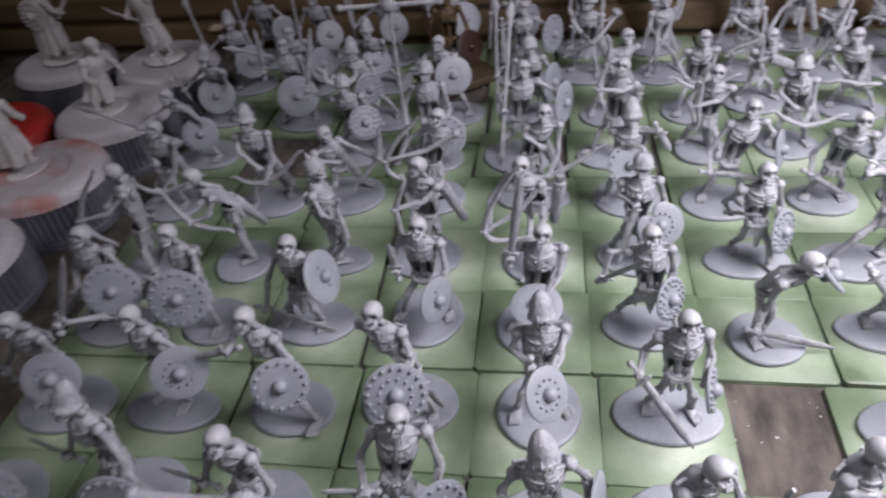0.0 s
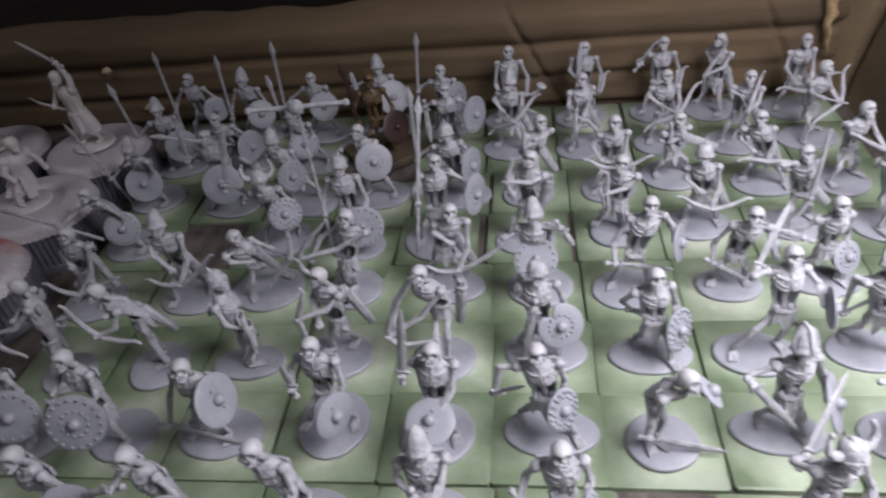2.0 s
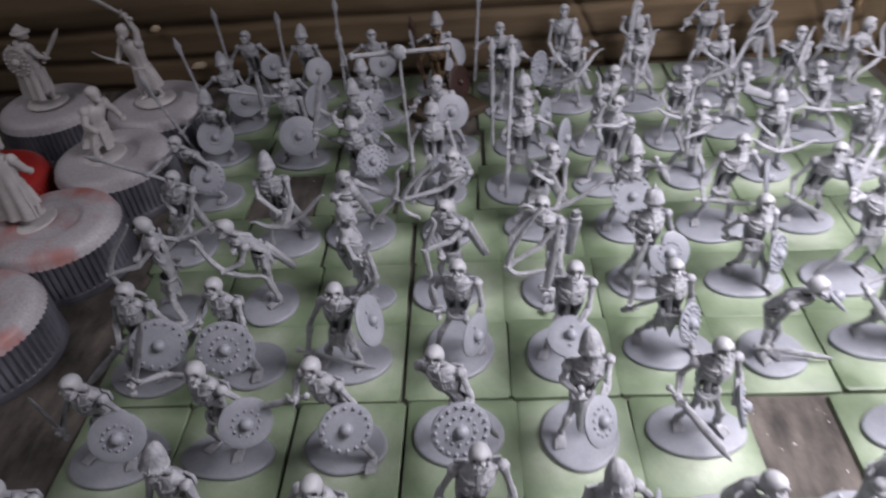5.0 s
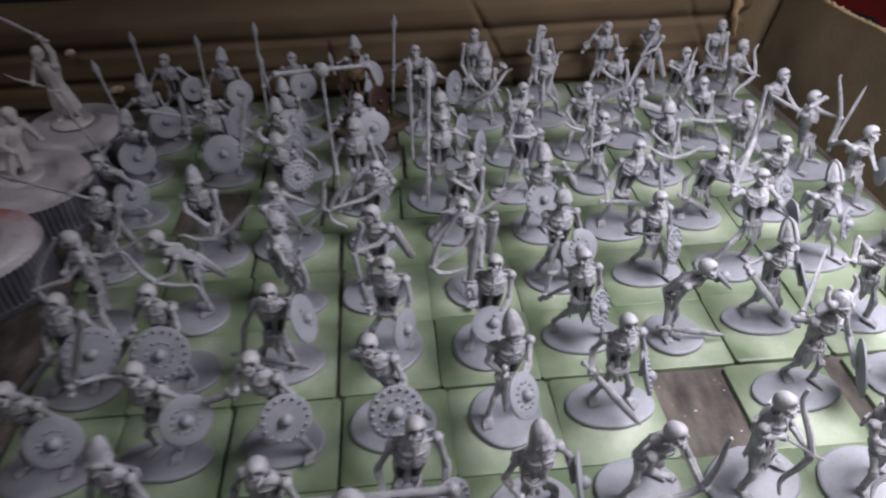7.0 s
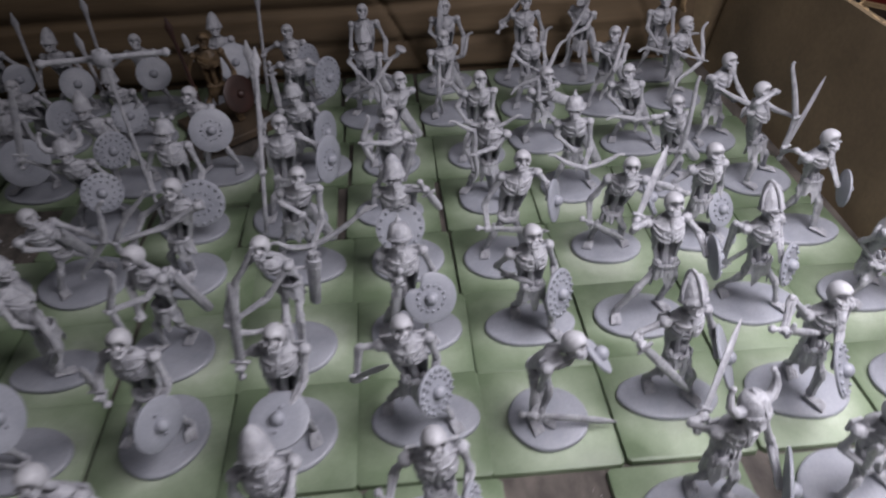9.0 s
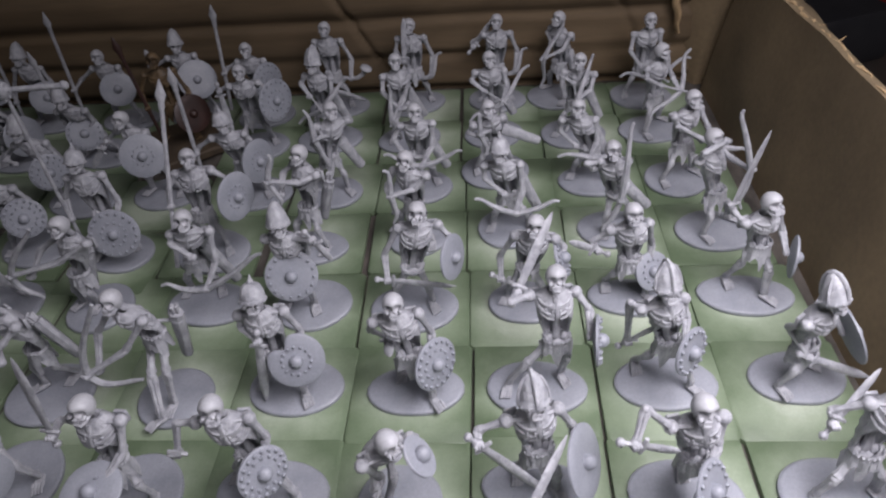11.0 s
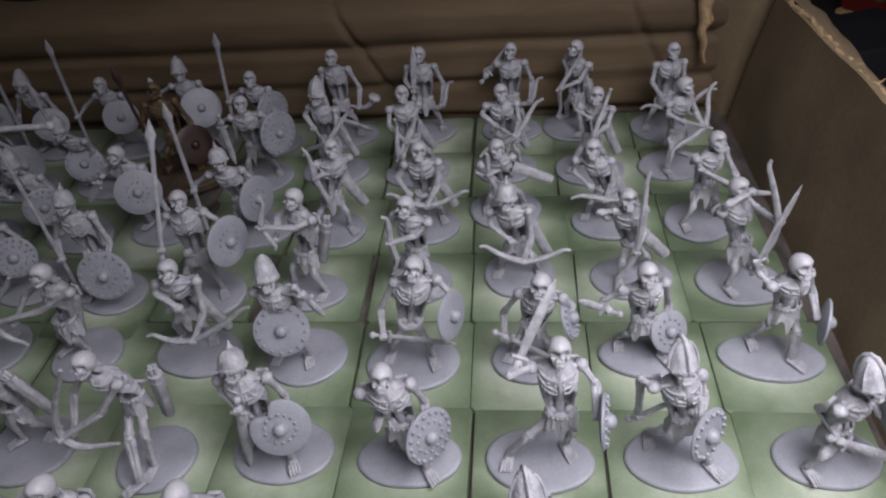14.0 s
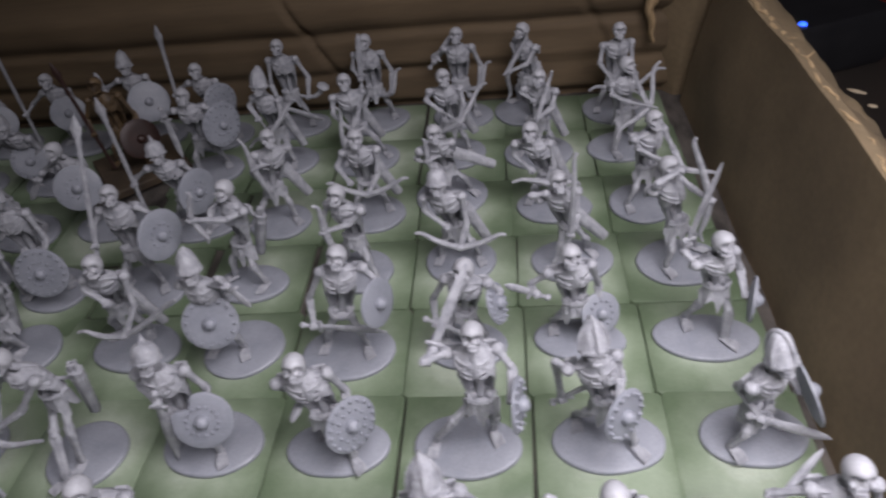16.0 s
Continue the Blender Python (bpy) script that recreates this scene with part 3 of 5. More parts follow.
def sheet(name, nx, ny, place, mat, thick, label=""):
    """A board from a grid of places place(u, v) -> (front point, outward normal), with real thickness."""
    v, f = [], []
    for side in (0, 1):
        for i in range(nx + 1):
            for j in range(ny + 1):
                p, n = place(i / nx, j / ny)
                v.append(tuple(Vector(p) + Vector(n) * (thick * side)))
    k, w = (nx + 1) * (ny + 1), ny + 1
    for i in range(nx):
        for j in range(ny):
            a = i * w + j
            f.append((a, a + w, a + w + 1, a + 1))
            f.append((k + a, k + a + 1, k + a + w + 1, k + a + w))
    for i in range(nx):
        a, b = i * w, i * w + ny
        f += [(a, k + a, k + a + w, a + w), (b, b + w, k + b + w, k + b)]
    for j in range(ny):
        a, b = j, nx * w + j
        f += [(a, a + 1, k + a + 1, k + a), (b, k + b, k + b + 1, b + 1)]
    me = bpy.data.meshes.new(name)
    me.from_pydata(v, [], f)
    me.materials.append(mat)
    me.polygons.foreach_set("use_smooth", [True] * len(f))
    me.set_sharp_from_angle(angle=radians(50))
    ob = new(name, me)
    ob.parent = box
    if label:
        ob["label"] = label
    bm = bmesh.new()
    bm.from_mesh(me)
    bmesh.ops.recalc_face_normals(bm, faces=bm.faces)
    bm.to_mesh(me)
    bm.free()
    return ob


def rough(p, s, a):
    return noise.noise(Vector(p) * s) * a


def floor_at(u, v):
    x, y = WEST + (EAST + .004 - WEST) * u, SOUTH + (NORTH + .004 - SOUTH) * v
    return (x, y, DEEP + rough((x, y, 0), 60, .00025)), (0, 0, -1)


sheet("bottom", 60, 50, floor_at, CARD_FLOOR, .004)


def back_at(u, v):
    """Crushed back panel: three long horizontal folds."""
    x = WEST + (EAST + .002 - WEST) * u
    top = 1.71 * U + rough((x, 0, 3), 35, .0012)
    z = DEEP + (top - DEEP) * v
    h = z / U
    bulge = .0
    for c, w, d, p in ((.27, .23, .0034, 6), (.76, .25, .0046, 6), (1.38, .38, .0068, 4)):
        bulge += d * math.exp(-((h - c - rough((x, 0, c), 14, .05)) / w) ** p)
    crease = .0016 * math.exp(-((x - 1.13 * U + .54 * (z - 1.52 * U)) / .0013) ** 2) + .0012 * math.exp(-((x - 4.83 * U + .5 * (z - 1.28 * U)) / .0013) ** 2)
    y = NORTH + .0035 + .05 * z + .009 * max(0.0, (h - 1.38) / .35) ** 2 - bulge + crease + rough((x, z, 1), 45, .0012)
    return (x, y, z), (0, 1, 0)


sheet("back_panel", 420, 60, back_at, CARD, .0035, "crushed back panel with long horizontal folds")


def side_at(u, v):
    """Right panel; its far end is creased and turned in towards the back panel."""
    fold = .95
    yf = 5.66 * U
    y = SOUTH + (yf - SOUTH) * min(u, fold) / fold
    top = 1.70 * U + rough((5, y, 0), 40, .0010) + .0016 * math.sin(y * 30)
    z = DEEP + (top - DEEP) * v
    x = EAST + .0004 + .10 * z + rough((0, y, z), 30, .0010)
    w = max(0.0, (u - fold) / (1 - fold))
    lean = -.155 * z * max(0.0, 1 - abs(u - fold) / .12) if u < fold else -.155 * z * (1 - w)
    x += (5.80 * U - .18 * z - x) * w
    y += (5.97 * U - yf) * w + lean
    groove = math.exp(-((u - fold) / .005) ** 2)
    return (x + .0032 * groove, y + .0024 * groove, z), (1, 0, 0)


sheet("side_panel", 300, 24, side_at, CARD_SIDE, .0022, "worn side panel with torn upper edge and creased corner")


def torn_at(u, v):
    """Strip of torn paper standing along the seam of the far corner."""
    z = (.75 + .95 * u) * U
    w = (.0012 + .0042 * u) * (1 + rough((z, 0, 9), 300, .5))
    return (5.80 * U - .18 * z - .0012 + w * v + rough((z, 2, 0), 200, .0008), NORTH - .0036 - .0016 * math.sin(3.1 * v), z), (0, 1, 0)


sheet("torn_strip", 30, 4, torn_at, FRAY, .0008, "pale torn paper strip along the corner seam")


def west_at(u, v):
    y = SOUTH + (NORTH + .006 - SOUTH) * u
    z = DEEP + (1.6 * U - DEEP) * v
    return (WEST - .05 * z + rough((0, y, z), 30, .001), y, z), (-1, 0, 0)


sheet("side_panel", 60, 12, west_at, CARD_SIDE, .0045)


def front_at(u, v):
    x = WEST + (EAST - WEST) * u
    z = DEEP + (1.5 * U - DEEP) * v
    return (x, SOUTH - .05 * z + rough((x, 0, z), 30, .001), z), (0, -1, 0)


sheet("front_panel", 60, 12, front_at, CARD, .0045)


def flap_at(u, v):
    """Flap folded outward from the right panel."""
    y = SOUTH + .01 + (NORTH - .004 - SOUTH) * u
    w = .006 + .0125 * v
    ragged = rough((v * 3, y, 7), 130, .0022) * v
    return (EAST + .10 * 1.68 * U + .0021 + w - .006 + ragged, y, 1.655 * U - .62 * (w - .006) + .0012 * math.sin(y * 60) + rough((1, y, v), 50, .0016)), (.5, 0, -.8)


sheet("flap", 120, 8, flap_at, CARD_SIDE, .003, "torn outer flap with pale frayed rim")


def ledge_at(u, v):
    """Flap folded back from the rear panel."""
    x = WEST + (EAST + .004 - WEST) * u
    d = .0095 + .03 * v
    return (x, NORTH + .0035 + .013 + d - .0095, 1.50 * U - .45 * (d - .0095) + rough((x, v, 2), 40, .0020)), (0, .2, -1)


sheet("flap", 120, 8, ledge_at, CARD, .003)
rim = Clay()
rng = random.Random(40)
pts, rad = [], []
for k in range(150):
    y = -110 + k * 1.7
    top = 1.70 * 25 + rough((5, y / 1000, 0), 40, 1.2) + 1.6 * math.sin(y * .03)
    pts.append((EAST * 1000 + .4 + .1 * top + rng.uniform(.3, 2.0), y, top + rng.uniform(-.5, .25)))
    rad.append(rng.uniform(.15, .45) * (1 + 1.6 * min(1, max(0, (y - 85) / 20))))
rim.tube(pts, rad, 6)
for k in range(7):
    p = Vector(pts[rng.randrange(40, 148)])
    d = Vector((rng.uniform(-.3, 1), rng.uniform(-1, 1), rng.uniform(.1, .9)))
    q = [p]
    for j in range(4):
        d += Vector((rng.uniform(-.4, .4), rng.uniform(-.4, .4), rng.uniform(-.5, .2)))
        q.append(q[-1] + d * .45)
    rim.tube(q, [.25, .22, .18, .14, .08], 5, .6)
part("frayed_rim", rim, FRAY, box, "pale frayed paper rim of the torn edge")


# ---- square green bases ----
def tile_mesh(k):
    rng = random.Random(k)
    c = Clay()
    h = 1.25
    loops = [(-h, 12.42), (-.45, 12.4), (-.12, 12.3), (0, 12.08)]
    rings = []
    j = [rng.uniform(-.18, .18) for _ in range(8)]
    for z, r in loops:
        ring = []
        n = 5
        cs = [(-r + j[0], -r + j[1]), (r + j[2], -r + j[3]), (r + j[4], r + j[5]), (-r + j[6], r + j[7])]
        for a in range(4):
            p, q = cs[a], cs[(a + 1) % 4]
            for i in range(n):
                t = i / n
                t = .03 + .94 * t / .8 if i < n else t
                t = min(t, .97)
                ring.append((p[0] + (q[0] - p[0]) * t, p[1] + (q[1] - p[1]) * t, z))
        rings.append(ring)
    c.grid(rings)
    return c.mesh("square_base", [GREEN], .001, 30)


TILES = [tile_mesh(k) for k in range(5)]
tile_count = 0


def base(x, y, turn=0.0):
    global tile_count
    rng = random.Random(int(x * 311 + y * 1777 + 9000))
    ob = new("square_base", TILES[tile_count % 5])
    tile_count += 1
    lift = rng.uniform(-.00022, .0)
    ob.matrix_basis = Matrix.Translation((x * U, y * U, TOP + lift)) @ Matrix.Rotation(radians(turn + rng.uniform(-.7, .7) + 90 * rng.randrange(4)), 4, "Z")
    tagged(ob, "square base board sprayed mottled green, beside its neighbours", "miniature base", "square green bases")
    return ob


def rank(y, centres, turn=0.0):
    for x in centres:
        base(x, y, turn)


rank(-3.5, (-2.5, -1.5, -.5, .5, 1.5, 2.5, 3.5, 4.5))
rank(-2.48, (-3.5, -2.5, -1.46, -.45, .56, 1.56, 2.55, 3.5, 4.5, 5.5))
rank(-1.48, (-3.47, -2.47, -1.45, -.43, .56, 1.55))
rank(-1.5, (3.29, 4.5, 5.5))
rank(-.47, (-3.5, -2.5, -1.5, -.48, .52, 1.5, 2.47, 3.47, 4.48, 5.5))
rank(.47, (-3.55, -2.53, -1.52, -.48, .5, 1.49, 2.48, 3.49, 4.5, 5.48))
rank(1.44, (-3.62, -2.58, -1.55, -.5, .46, 1.44, 2.46, 3.46, 4.46, 5.46))
rank(2.2, (-.76,), -2)
rank(2.44, (-3.72, -1.82, .26, 1.36, 2.42, 3.42, 4.42, 5.4))
rank(3.42, (-3.75, -2.72, -1.68))
rank(3.24, (-.68,), 2)
rank(3.43, (.36, 1.4, 2.4, 3.4, 4.38, 5.38))
rank(4.42, (-3.8, -2.8, -1.78, .28, 1.3, 2.32, 3.34, 4.34, 5.34))
rank(5.3, (-3.8, -2.8, -1.8, -.82, .22, 1.26, 2.3, 3.34, 4.32, 5.32))

# ---- the ranks of figurines, front to back ----
figure(1.55, -3.4, "sword", 10, "up", "half", "rim")
figure(2.5, -3.45, "sword", -5, "dagger", "half", "ring")
figure(3.5, -3.45, "bow", 20, "tilt")
figure(.6, -3.45, "sword", 0, "across", "half", "rim")
figure(-.32, -3.31, "standard", 0, style="rim")
figure(-1.4, -3.45, "spear", 0, "steep", "front", "ring")

figure(-3.5, -2.45, "sword", 0, "dagger", "half", "double", "")
figure(-2.42, -2.35, "sword", -25, "dagger", "half", "rim", "cone", head=(-0.3, -0.5, 29.3))
figure(-1.4, -2.4, "sword", -20, "dagger", "half", "plain", "", head=(1.3, -3.2, 28.3))
figure(-.38, -2.38, "sword", 5, "dagger", "half", "double", "", skirt=True, head=(3.2, 0.7, 29.8))
figure(.64, -2.38, "sword", 15, "down", "side", "plain", "cone", head=(-0.5, -3.5, 28.0))
figure(1.55, -2.4, "bow", 35, "tilt", head=(0.3, -3.7, 28.3), foot=(-0.1, 4.0, 9.0, 6.7), hand=(1.4, -4.0, 15.3), bow_at=((8.3, -6.0, 30.1), (7.1, -6.0, 14.5), (-2.4, -6.0, 12.7)))
figure(2.52, -2.28, "bow", 40, "aim", head=(-2.1, -2.5, 28.5))
figure(3.45, -2.4, "bow", 30, "tilt", head=(-5.2, -1.4, 28.5))
figure(4.5, -2.45, "sword", 5, "across", "half", "rim")
figure(5.5, -2.45, "sword", -5, "down", "half", "ring", "comb")

figure(-3.35, -1.42, "sword", -20, "dagger", "front", "ring", "", head=(-1.3, -4.6, 27.5), foot=(-2.6, -3.0, 11.0, 7.7), hand=(-10.3, -4.0, 11.8), tip=(-12.1, -4.0, 23.3), guard_at=(7.3, -10.8, 19.0), guard_r=5.27, faces=(0.35, -0.75, 0.4))
figure(-2.44, -1.48, "sword", -25, "dagger", "half", "ring", "", head=(0.5, -1.7, 28.8), foot=(-0.7, -1.5, 10.4, 5.9), hand=(-7.6, -7.7, 32.8), tip=(-2.4, -5.0, 46.2), guard_at=(9.1, -6.3, 18.7), guard_r=5.25, faces=(0.45, -0.75, 0.4), feet=((-3.4, 0.1), (2.0, -1.8)))
figure(-1.4, -1.5, "sword", -25, "dagger", "mid", "rim", "", head=(-2.9, -1.3, 29.3), foot=(-1.0, 0.9, 9.1, 7.2), hand=(-6.4, -4.0, 23.5), tip=(-13.2, -4.0, 21.3), guard_at=(2.7, -6.7, 17.4), guard_r=5.35, faces=(0.35, -0.82, 0.4), feet=((-3.2, 1.4), (5.1, -4.4)))
figure(-.38, -1.52, "sword", -15, "low", "left", "double", "", skirt=False, head=(-5.0, 0.6, 30.0), foot=(-2.1, 3.8, 9.9, 8.1), hand=(2.6, -4.0, 18.3), tip=(6.5, -4.0, 10.0), guard_at=(-0.5, -8.4, 19.3), guard_r=5.72, faces=(0.25, -0.82, 0.4), feet=((-3.8, 3.3), (3.1, -0.5)))
figure(.62, -1.4, "sword", 10, "down", "half", "ring", "cone", head=(-0.6, -1.1, 29.0), foot=(-0.9, 0.4, 8.3, 9.1), hand=(-2.4, -4.0, 19.0), tip=(-1.9, -4.0, 7.6), guard_at=(0.4, -10.7, 20.1), guard_r=4.82, faces=(0.65, -0.45, 0.5))
figure(1.6, -1.33, "sword", 8, "down", "side", "double", "", skirt=False, head=(-0.8, -2.6, 28.3), foot=(-1.0, -1.0, 10.4, 6.9), hand=(-8.1, -5.1, 17.2), tip=(0.8, -14.5, 9.7), elbow=(-6.9, -1.0, 19.4), guard_at=(4.1, -6.0, 15.1), guard_r=4.2, faces=(0.95, -0.25, 0.2), feet=((-4.2, -0.1), (3.5, -1.6)))
figure(3.38, -1.3, "sword", 15, "upright", "side", "ring", "horns", skirt=True, head=(0.6, -3.2, 28.3), foot=(-0.9, -2.3, 10.6, 6.4), hand=(-3.3, 1.9, 20.8), tip=(4.3, 11.5, 31.9), guard_at=(9.5, -6.0, 10.9), guard_r=6.61, faces=(0.9, -0.4, 0.2), feet=((-1.3, 1.3), (4.1, -1.6)))
figure(4.46, -1.35, "spear", 10, "cross", "", "ring", "", head=(-5.8, -3.9, 27.5))
figure(5.45, -1.4, "sword", 5, "up", "half", "rim")

figure(-3.52, -.62, "sword", -10, "up", "front", "rim", "", skirt=True, head=(4.7, -0.1, 29.0), foot=(0.4, 0.4, 10.1, 7.1), hand=(-0.1, -4.0, 15.3), tip=(-13.8, -4.0, 1.6), guard_at=(11.2, -6.6, 18.7), guard_r=6.05, faces=(0.35, -0.82, 0.4))
figure(-2.55, -.55, "sword", -20, "dagger", "left", "double", "", head=(0.0, -1.1, 29.0), foot=(1.8, 0.7, 8.0, 7.6), hand=(-5.8, -4.0, 18.9), tip=(-10.7, -4.0, 12.0), guard_at=(1.3, -8.3, 16.7), guard_r=6.45, faces=(0.2, -0.82, 0.4), feet=((-2.6, 2.1), (3.6, -3.3)))
figure(-1.55, -.48, "sword", -8, "dagger", "back", "pins", "", skirt=True, head=(1.8, -4.5, 27.8), foot=(0.5, -0.3, 10.2, 7.3), hand=(-7.8, -4.0, 8.2), tip=(7.4, -4.0, 1.7), guard_at=(9.2, -8.2, 22.4), guard_r=5.66, faces=(0.9, -0.15, 0.35), feet=((-4.7, -1.6), (3.1, -2.6)))
figure(-.46, -.44, "sword", -8, "dagger", "half", "pins", "", head=(1.1, -0.8, 29.0), foot=(0.0, 1.7, 8.4, 9.6), hand=(-3.9, -4.0, 19.6), tip=(-4.7, -4.0, 27.2), guard_at=(4.3, -5.9, 13.4), guard_r=5.11, faces=(0.85, -0.5, 0.15))
figure(.53, -.42, "sword", -5, "up", "mid", "pins", "", head=(1.5, -2.5, 28.5), foot=(-0.2, -1.3, 8.4, 8.8), hand=(-4.8, -4.0, 23.3), tip=(-2.6, -4.0, 42.0), guard_at=(0.5, -9.2, 15.1), guard_r=5.22, faces=(-0.05, -0.25, 0.95), feet=((-4.0, -2.1), (4.0, -3.5)))
figure(1.53, -.45, "sword", 5, "wide", "half", "double", "", skirt=True, head=(-2.7, -2.1, 28.5), foot=(0.1, 0.1, 10.5, 6.6), hand=(-11.2, -2.7, 17.5), tip=(-4.8, -12.2, 30.9), elbow=(-10.3, -1.0, 23.2), guard_at=(2.3, -3.8, 13.3), guard_r=4.67, faces=(0.75, -0.6, 0.3), feet=((-6.3, 2.9), (5.4, -2.7)))
figure(2.44, -.5, "sword", 35, "low", "back", "plain", "", skirt=False, head=(2.3, -6.3, 27.0), foot=(0.8, -0.8, 7.7, 7.5), hand=(-2.8, -4.0, 6.0), tip=(13.4, -4.0, 1.6), elbow=(-1.3, -1.0, 9.3), hip=(-1.3, 0.5, 13.5), guard_at=(6.6, -6.0, 23.1), guard_r=3.43, faces=(0.75, 0.1, 0.65), feet=((-1.8, -2.9), (-0.1, -2.4)))
figure(3.48, -.45, "sword", 15, "down", "back", "plain", "comb", skirt=True, head=(-2.2, -1.7, 28.8), foot=(-0.9, 0.6, 9.8, 5.8), hand=(-10.7, -4.0, 21.3), tip=(0.3, -4.0, 7.4), feet=((-3.9, 2.8), (2.6, -1.5)))
figure(4.45, -.55, "sword", 12, "stab", "half", "rim", "", head=(-2.0, -0.8, 29.0), foot=(0.5, 1.9, 9.9, 7.0), hand=(-11.9, -4.0, 24.6), tip=(-5.1, -4.0, 22.8), elbow=(-10.4, -1.0, 29.0), guard_at=(0.2, -6.0, 15.3), guard_r=5.06, faces=(0.75, -0.5, 0.45), feet=((0.9, 5.7), (1.3, -2.4)))
figure(5.5, -.5, "sword", 5, "back", "side", "rim", "", head=(2.0, 1.2, 29.5))

figure(-3.55, .32, "bow", -65, "aim", head=(0.8, -0.1, 29.5), foot=(1.8, -2.0, 7.0, 7.1), hand=(-1.5, -4.0, 21.9), bow_at=((2.8, -6.0, 34.8), (-8.9, -6.0, 19.0), (-0.6, -6.0, 11.8)), quiver_at=((6.7, 2.0, 19.0), (-5.5, 2.0, 1.6)))
figure(-2.5, .33, "bow", -45, "low", head=(-4.5, -2.1, 29.0), foot=(-0.1, 0.4, 7.5, 8.4), hand=(-2.9, -4.0, 22.9), hip=(1.4, 0.5, 17.9), feet=((2.1, -1.3), (-1.0, 3.1)), bow_at=((-11.1, -6.0, 30.0), (-6.5, -6.0, 18.3), (4.5, -6.0, 17.0)), quiver_at=((2.3, 2.0, 19.5), (8.6, 2.0, 12.2)))
figure(-1.52, .38, "bow", 95, "", helm="spike", skirt=True, head=(0.5, -0.8, 29.3), foot=(0.1, 0.0, 9.6, 5.6), hip=(1.6, 0.5, 11.8), feet=((-0.6, 0.6), (2.8, -1.9)))
figure(-.46, .42, "bow", -35, "", head=(-2.1, -0.7, 29.5), foot=(-3.6, 1.3, 9.3, 8.3), hand=(-3.6, -4.0, 16.8), feet=((-5.4, 1.8), (0.3, 4.6)), bow_at=((-3.4, -6.0, 30.5), (-7.4, -6.0, 21.1), (-6.1, -6.0, 10.8)), quiver_at=((2.7, 2.0, 22.0), (7.5, 2.0, 12.0)))
figure(.5, .48, "bow", -25, "", head=(-2.8, -1.6, 29.0), foot=(0.3, -1.5, 7.9, 7.7), hand=(-10.4, -4.0, 12.5), hip=(0.7, 0.5, 17.2), feet=((-0.4, -9.2), (0.8, -5.5)), bow_at=((-1.7, -6.0, 33.5), (-11.4, -6.0, 13.5), (0.4, -6.0, 13.2)), quiver_at=((6.5, 2.0, 26.7), (4.2, 2.0, 4.8)))
figure(1.5, .5, "sword", 5, "down", "high", "notched", "spike", skirt=True, head=(-1.4, -2.1, 28.5), foot=(0.4, 0.4, 10.0, 7.5), hand=(-2.2, -4.0, 19.4), tip=(-4.7, -4.0, 1.6), guard_at=(3.9, -3.6, 13.5), guard_r=5.45, faces=(0.2, -0.82, 0.4), feet=((-5.9, 0.7), (3.4, -3.8)))
figure(2.5, .48, "sword", 15, "stab", "side", "double", "", head=(-0.9, -3.1, 28.0), foot=(0.6, -0.3, 10.0, 6.3), hand=(-4.4, 3.6, 12.2), tip=(-1.7, -8.8, 20.6), guard_at=(5.5, -3.2, 12.0), guard_r=5.29, faces=(0.75, -0.6, 0.25), feet=((-2.0, 2.8), (4.8, -4.8)))
figure(3.5, .46, "sword", 5, "upright", "side", "rim", "", skirt=True, head=(2.9, 1.5, 30.0), foot=(0.0, 0.3, 10.1, 6.9), hand=(-3.9, 1.8, 25.9), tip=(2.5, 8.5, 38.9), elbow=(-5.2, -1.0, 26.2), hip=(3.5, 0.5, 14.5), guard_at=(9.8, -6.0, 21.5), guard_r=4.59, faces=(1, -0.15, 0.1), feet=((-5.5, -1.0), (5.1, 1.5)))
figure(4.52, .5, "sword", 18, "across", "half", "rim", "comb", skirt=True, head=(-3.7, -1.9, 28.8), foot=(0.3, 0.2, 10.2, 6.8), hand=(-8.1, 2.0, 11.1), tip=(-0.9, -0.4, 19.9), elbow=(-9.5, -1.0, 24.7), guard_at=(1.2, -6.0, 17.0), guard_r=4.7, faces=(0.7, -0.7, 0.2), feet=((-4.8, 3.5), (5.1, -3.0)))
figure(5.54, .54, "sword", 40, "low", "back", "plain", "comb", head=(-1.8, -5.0, 27.5), foot=(0.7, 0.2, 9.5, 6.6), hand=(-1.4, -4.0, 11.4), tip=(11.4, -4.0, 5.3), elbow=(-5.3, -1.0, 16.5), feet=((-3.4, -4.0), (3.5, 2.1)))

figure(-3.75, 1.36, "bow", -12, "low", head=(5.0, -3.0, 27.8), hand=(2.3, -4.0, 17.0), bow_at=((-6.9, -6.0, 14.9), (1.4, -6.0, 8.7), (17.5, -6.0, 16.8)))
figure(-2.5, 1.28, "bow", 10, "low", helm="cone", head=(0.2, -1.0, 29.5), foot=(-0.7, 3.3, 9.8, 7.8), hand=(1.4, -4.0, 16.7), bow_at=((-6.0, -6.0, 17.2), (3.3, -6.0, 13.4), (16.1, -6.0, 25.6)))
figure(-1.56, 1.45, "bow", 55, "tilt", head=(-2.5, -6.6, 26.3), foot=(-2.5, 2.1, 10.7, 9.5), hand=(-1.3, -4.0, 15.7), bow_at=((11.5, -6.0, 28.7), (10.4, -6.0, 18.3), (0.5, -6.0, 7.9)))
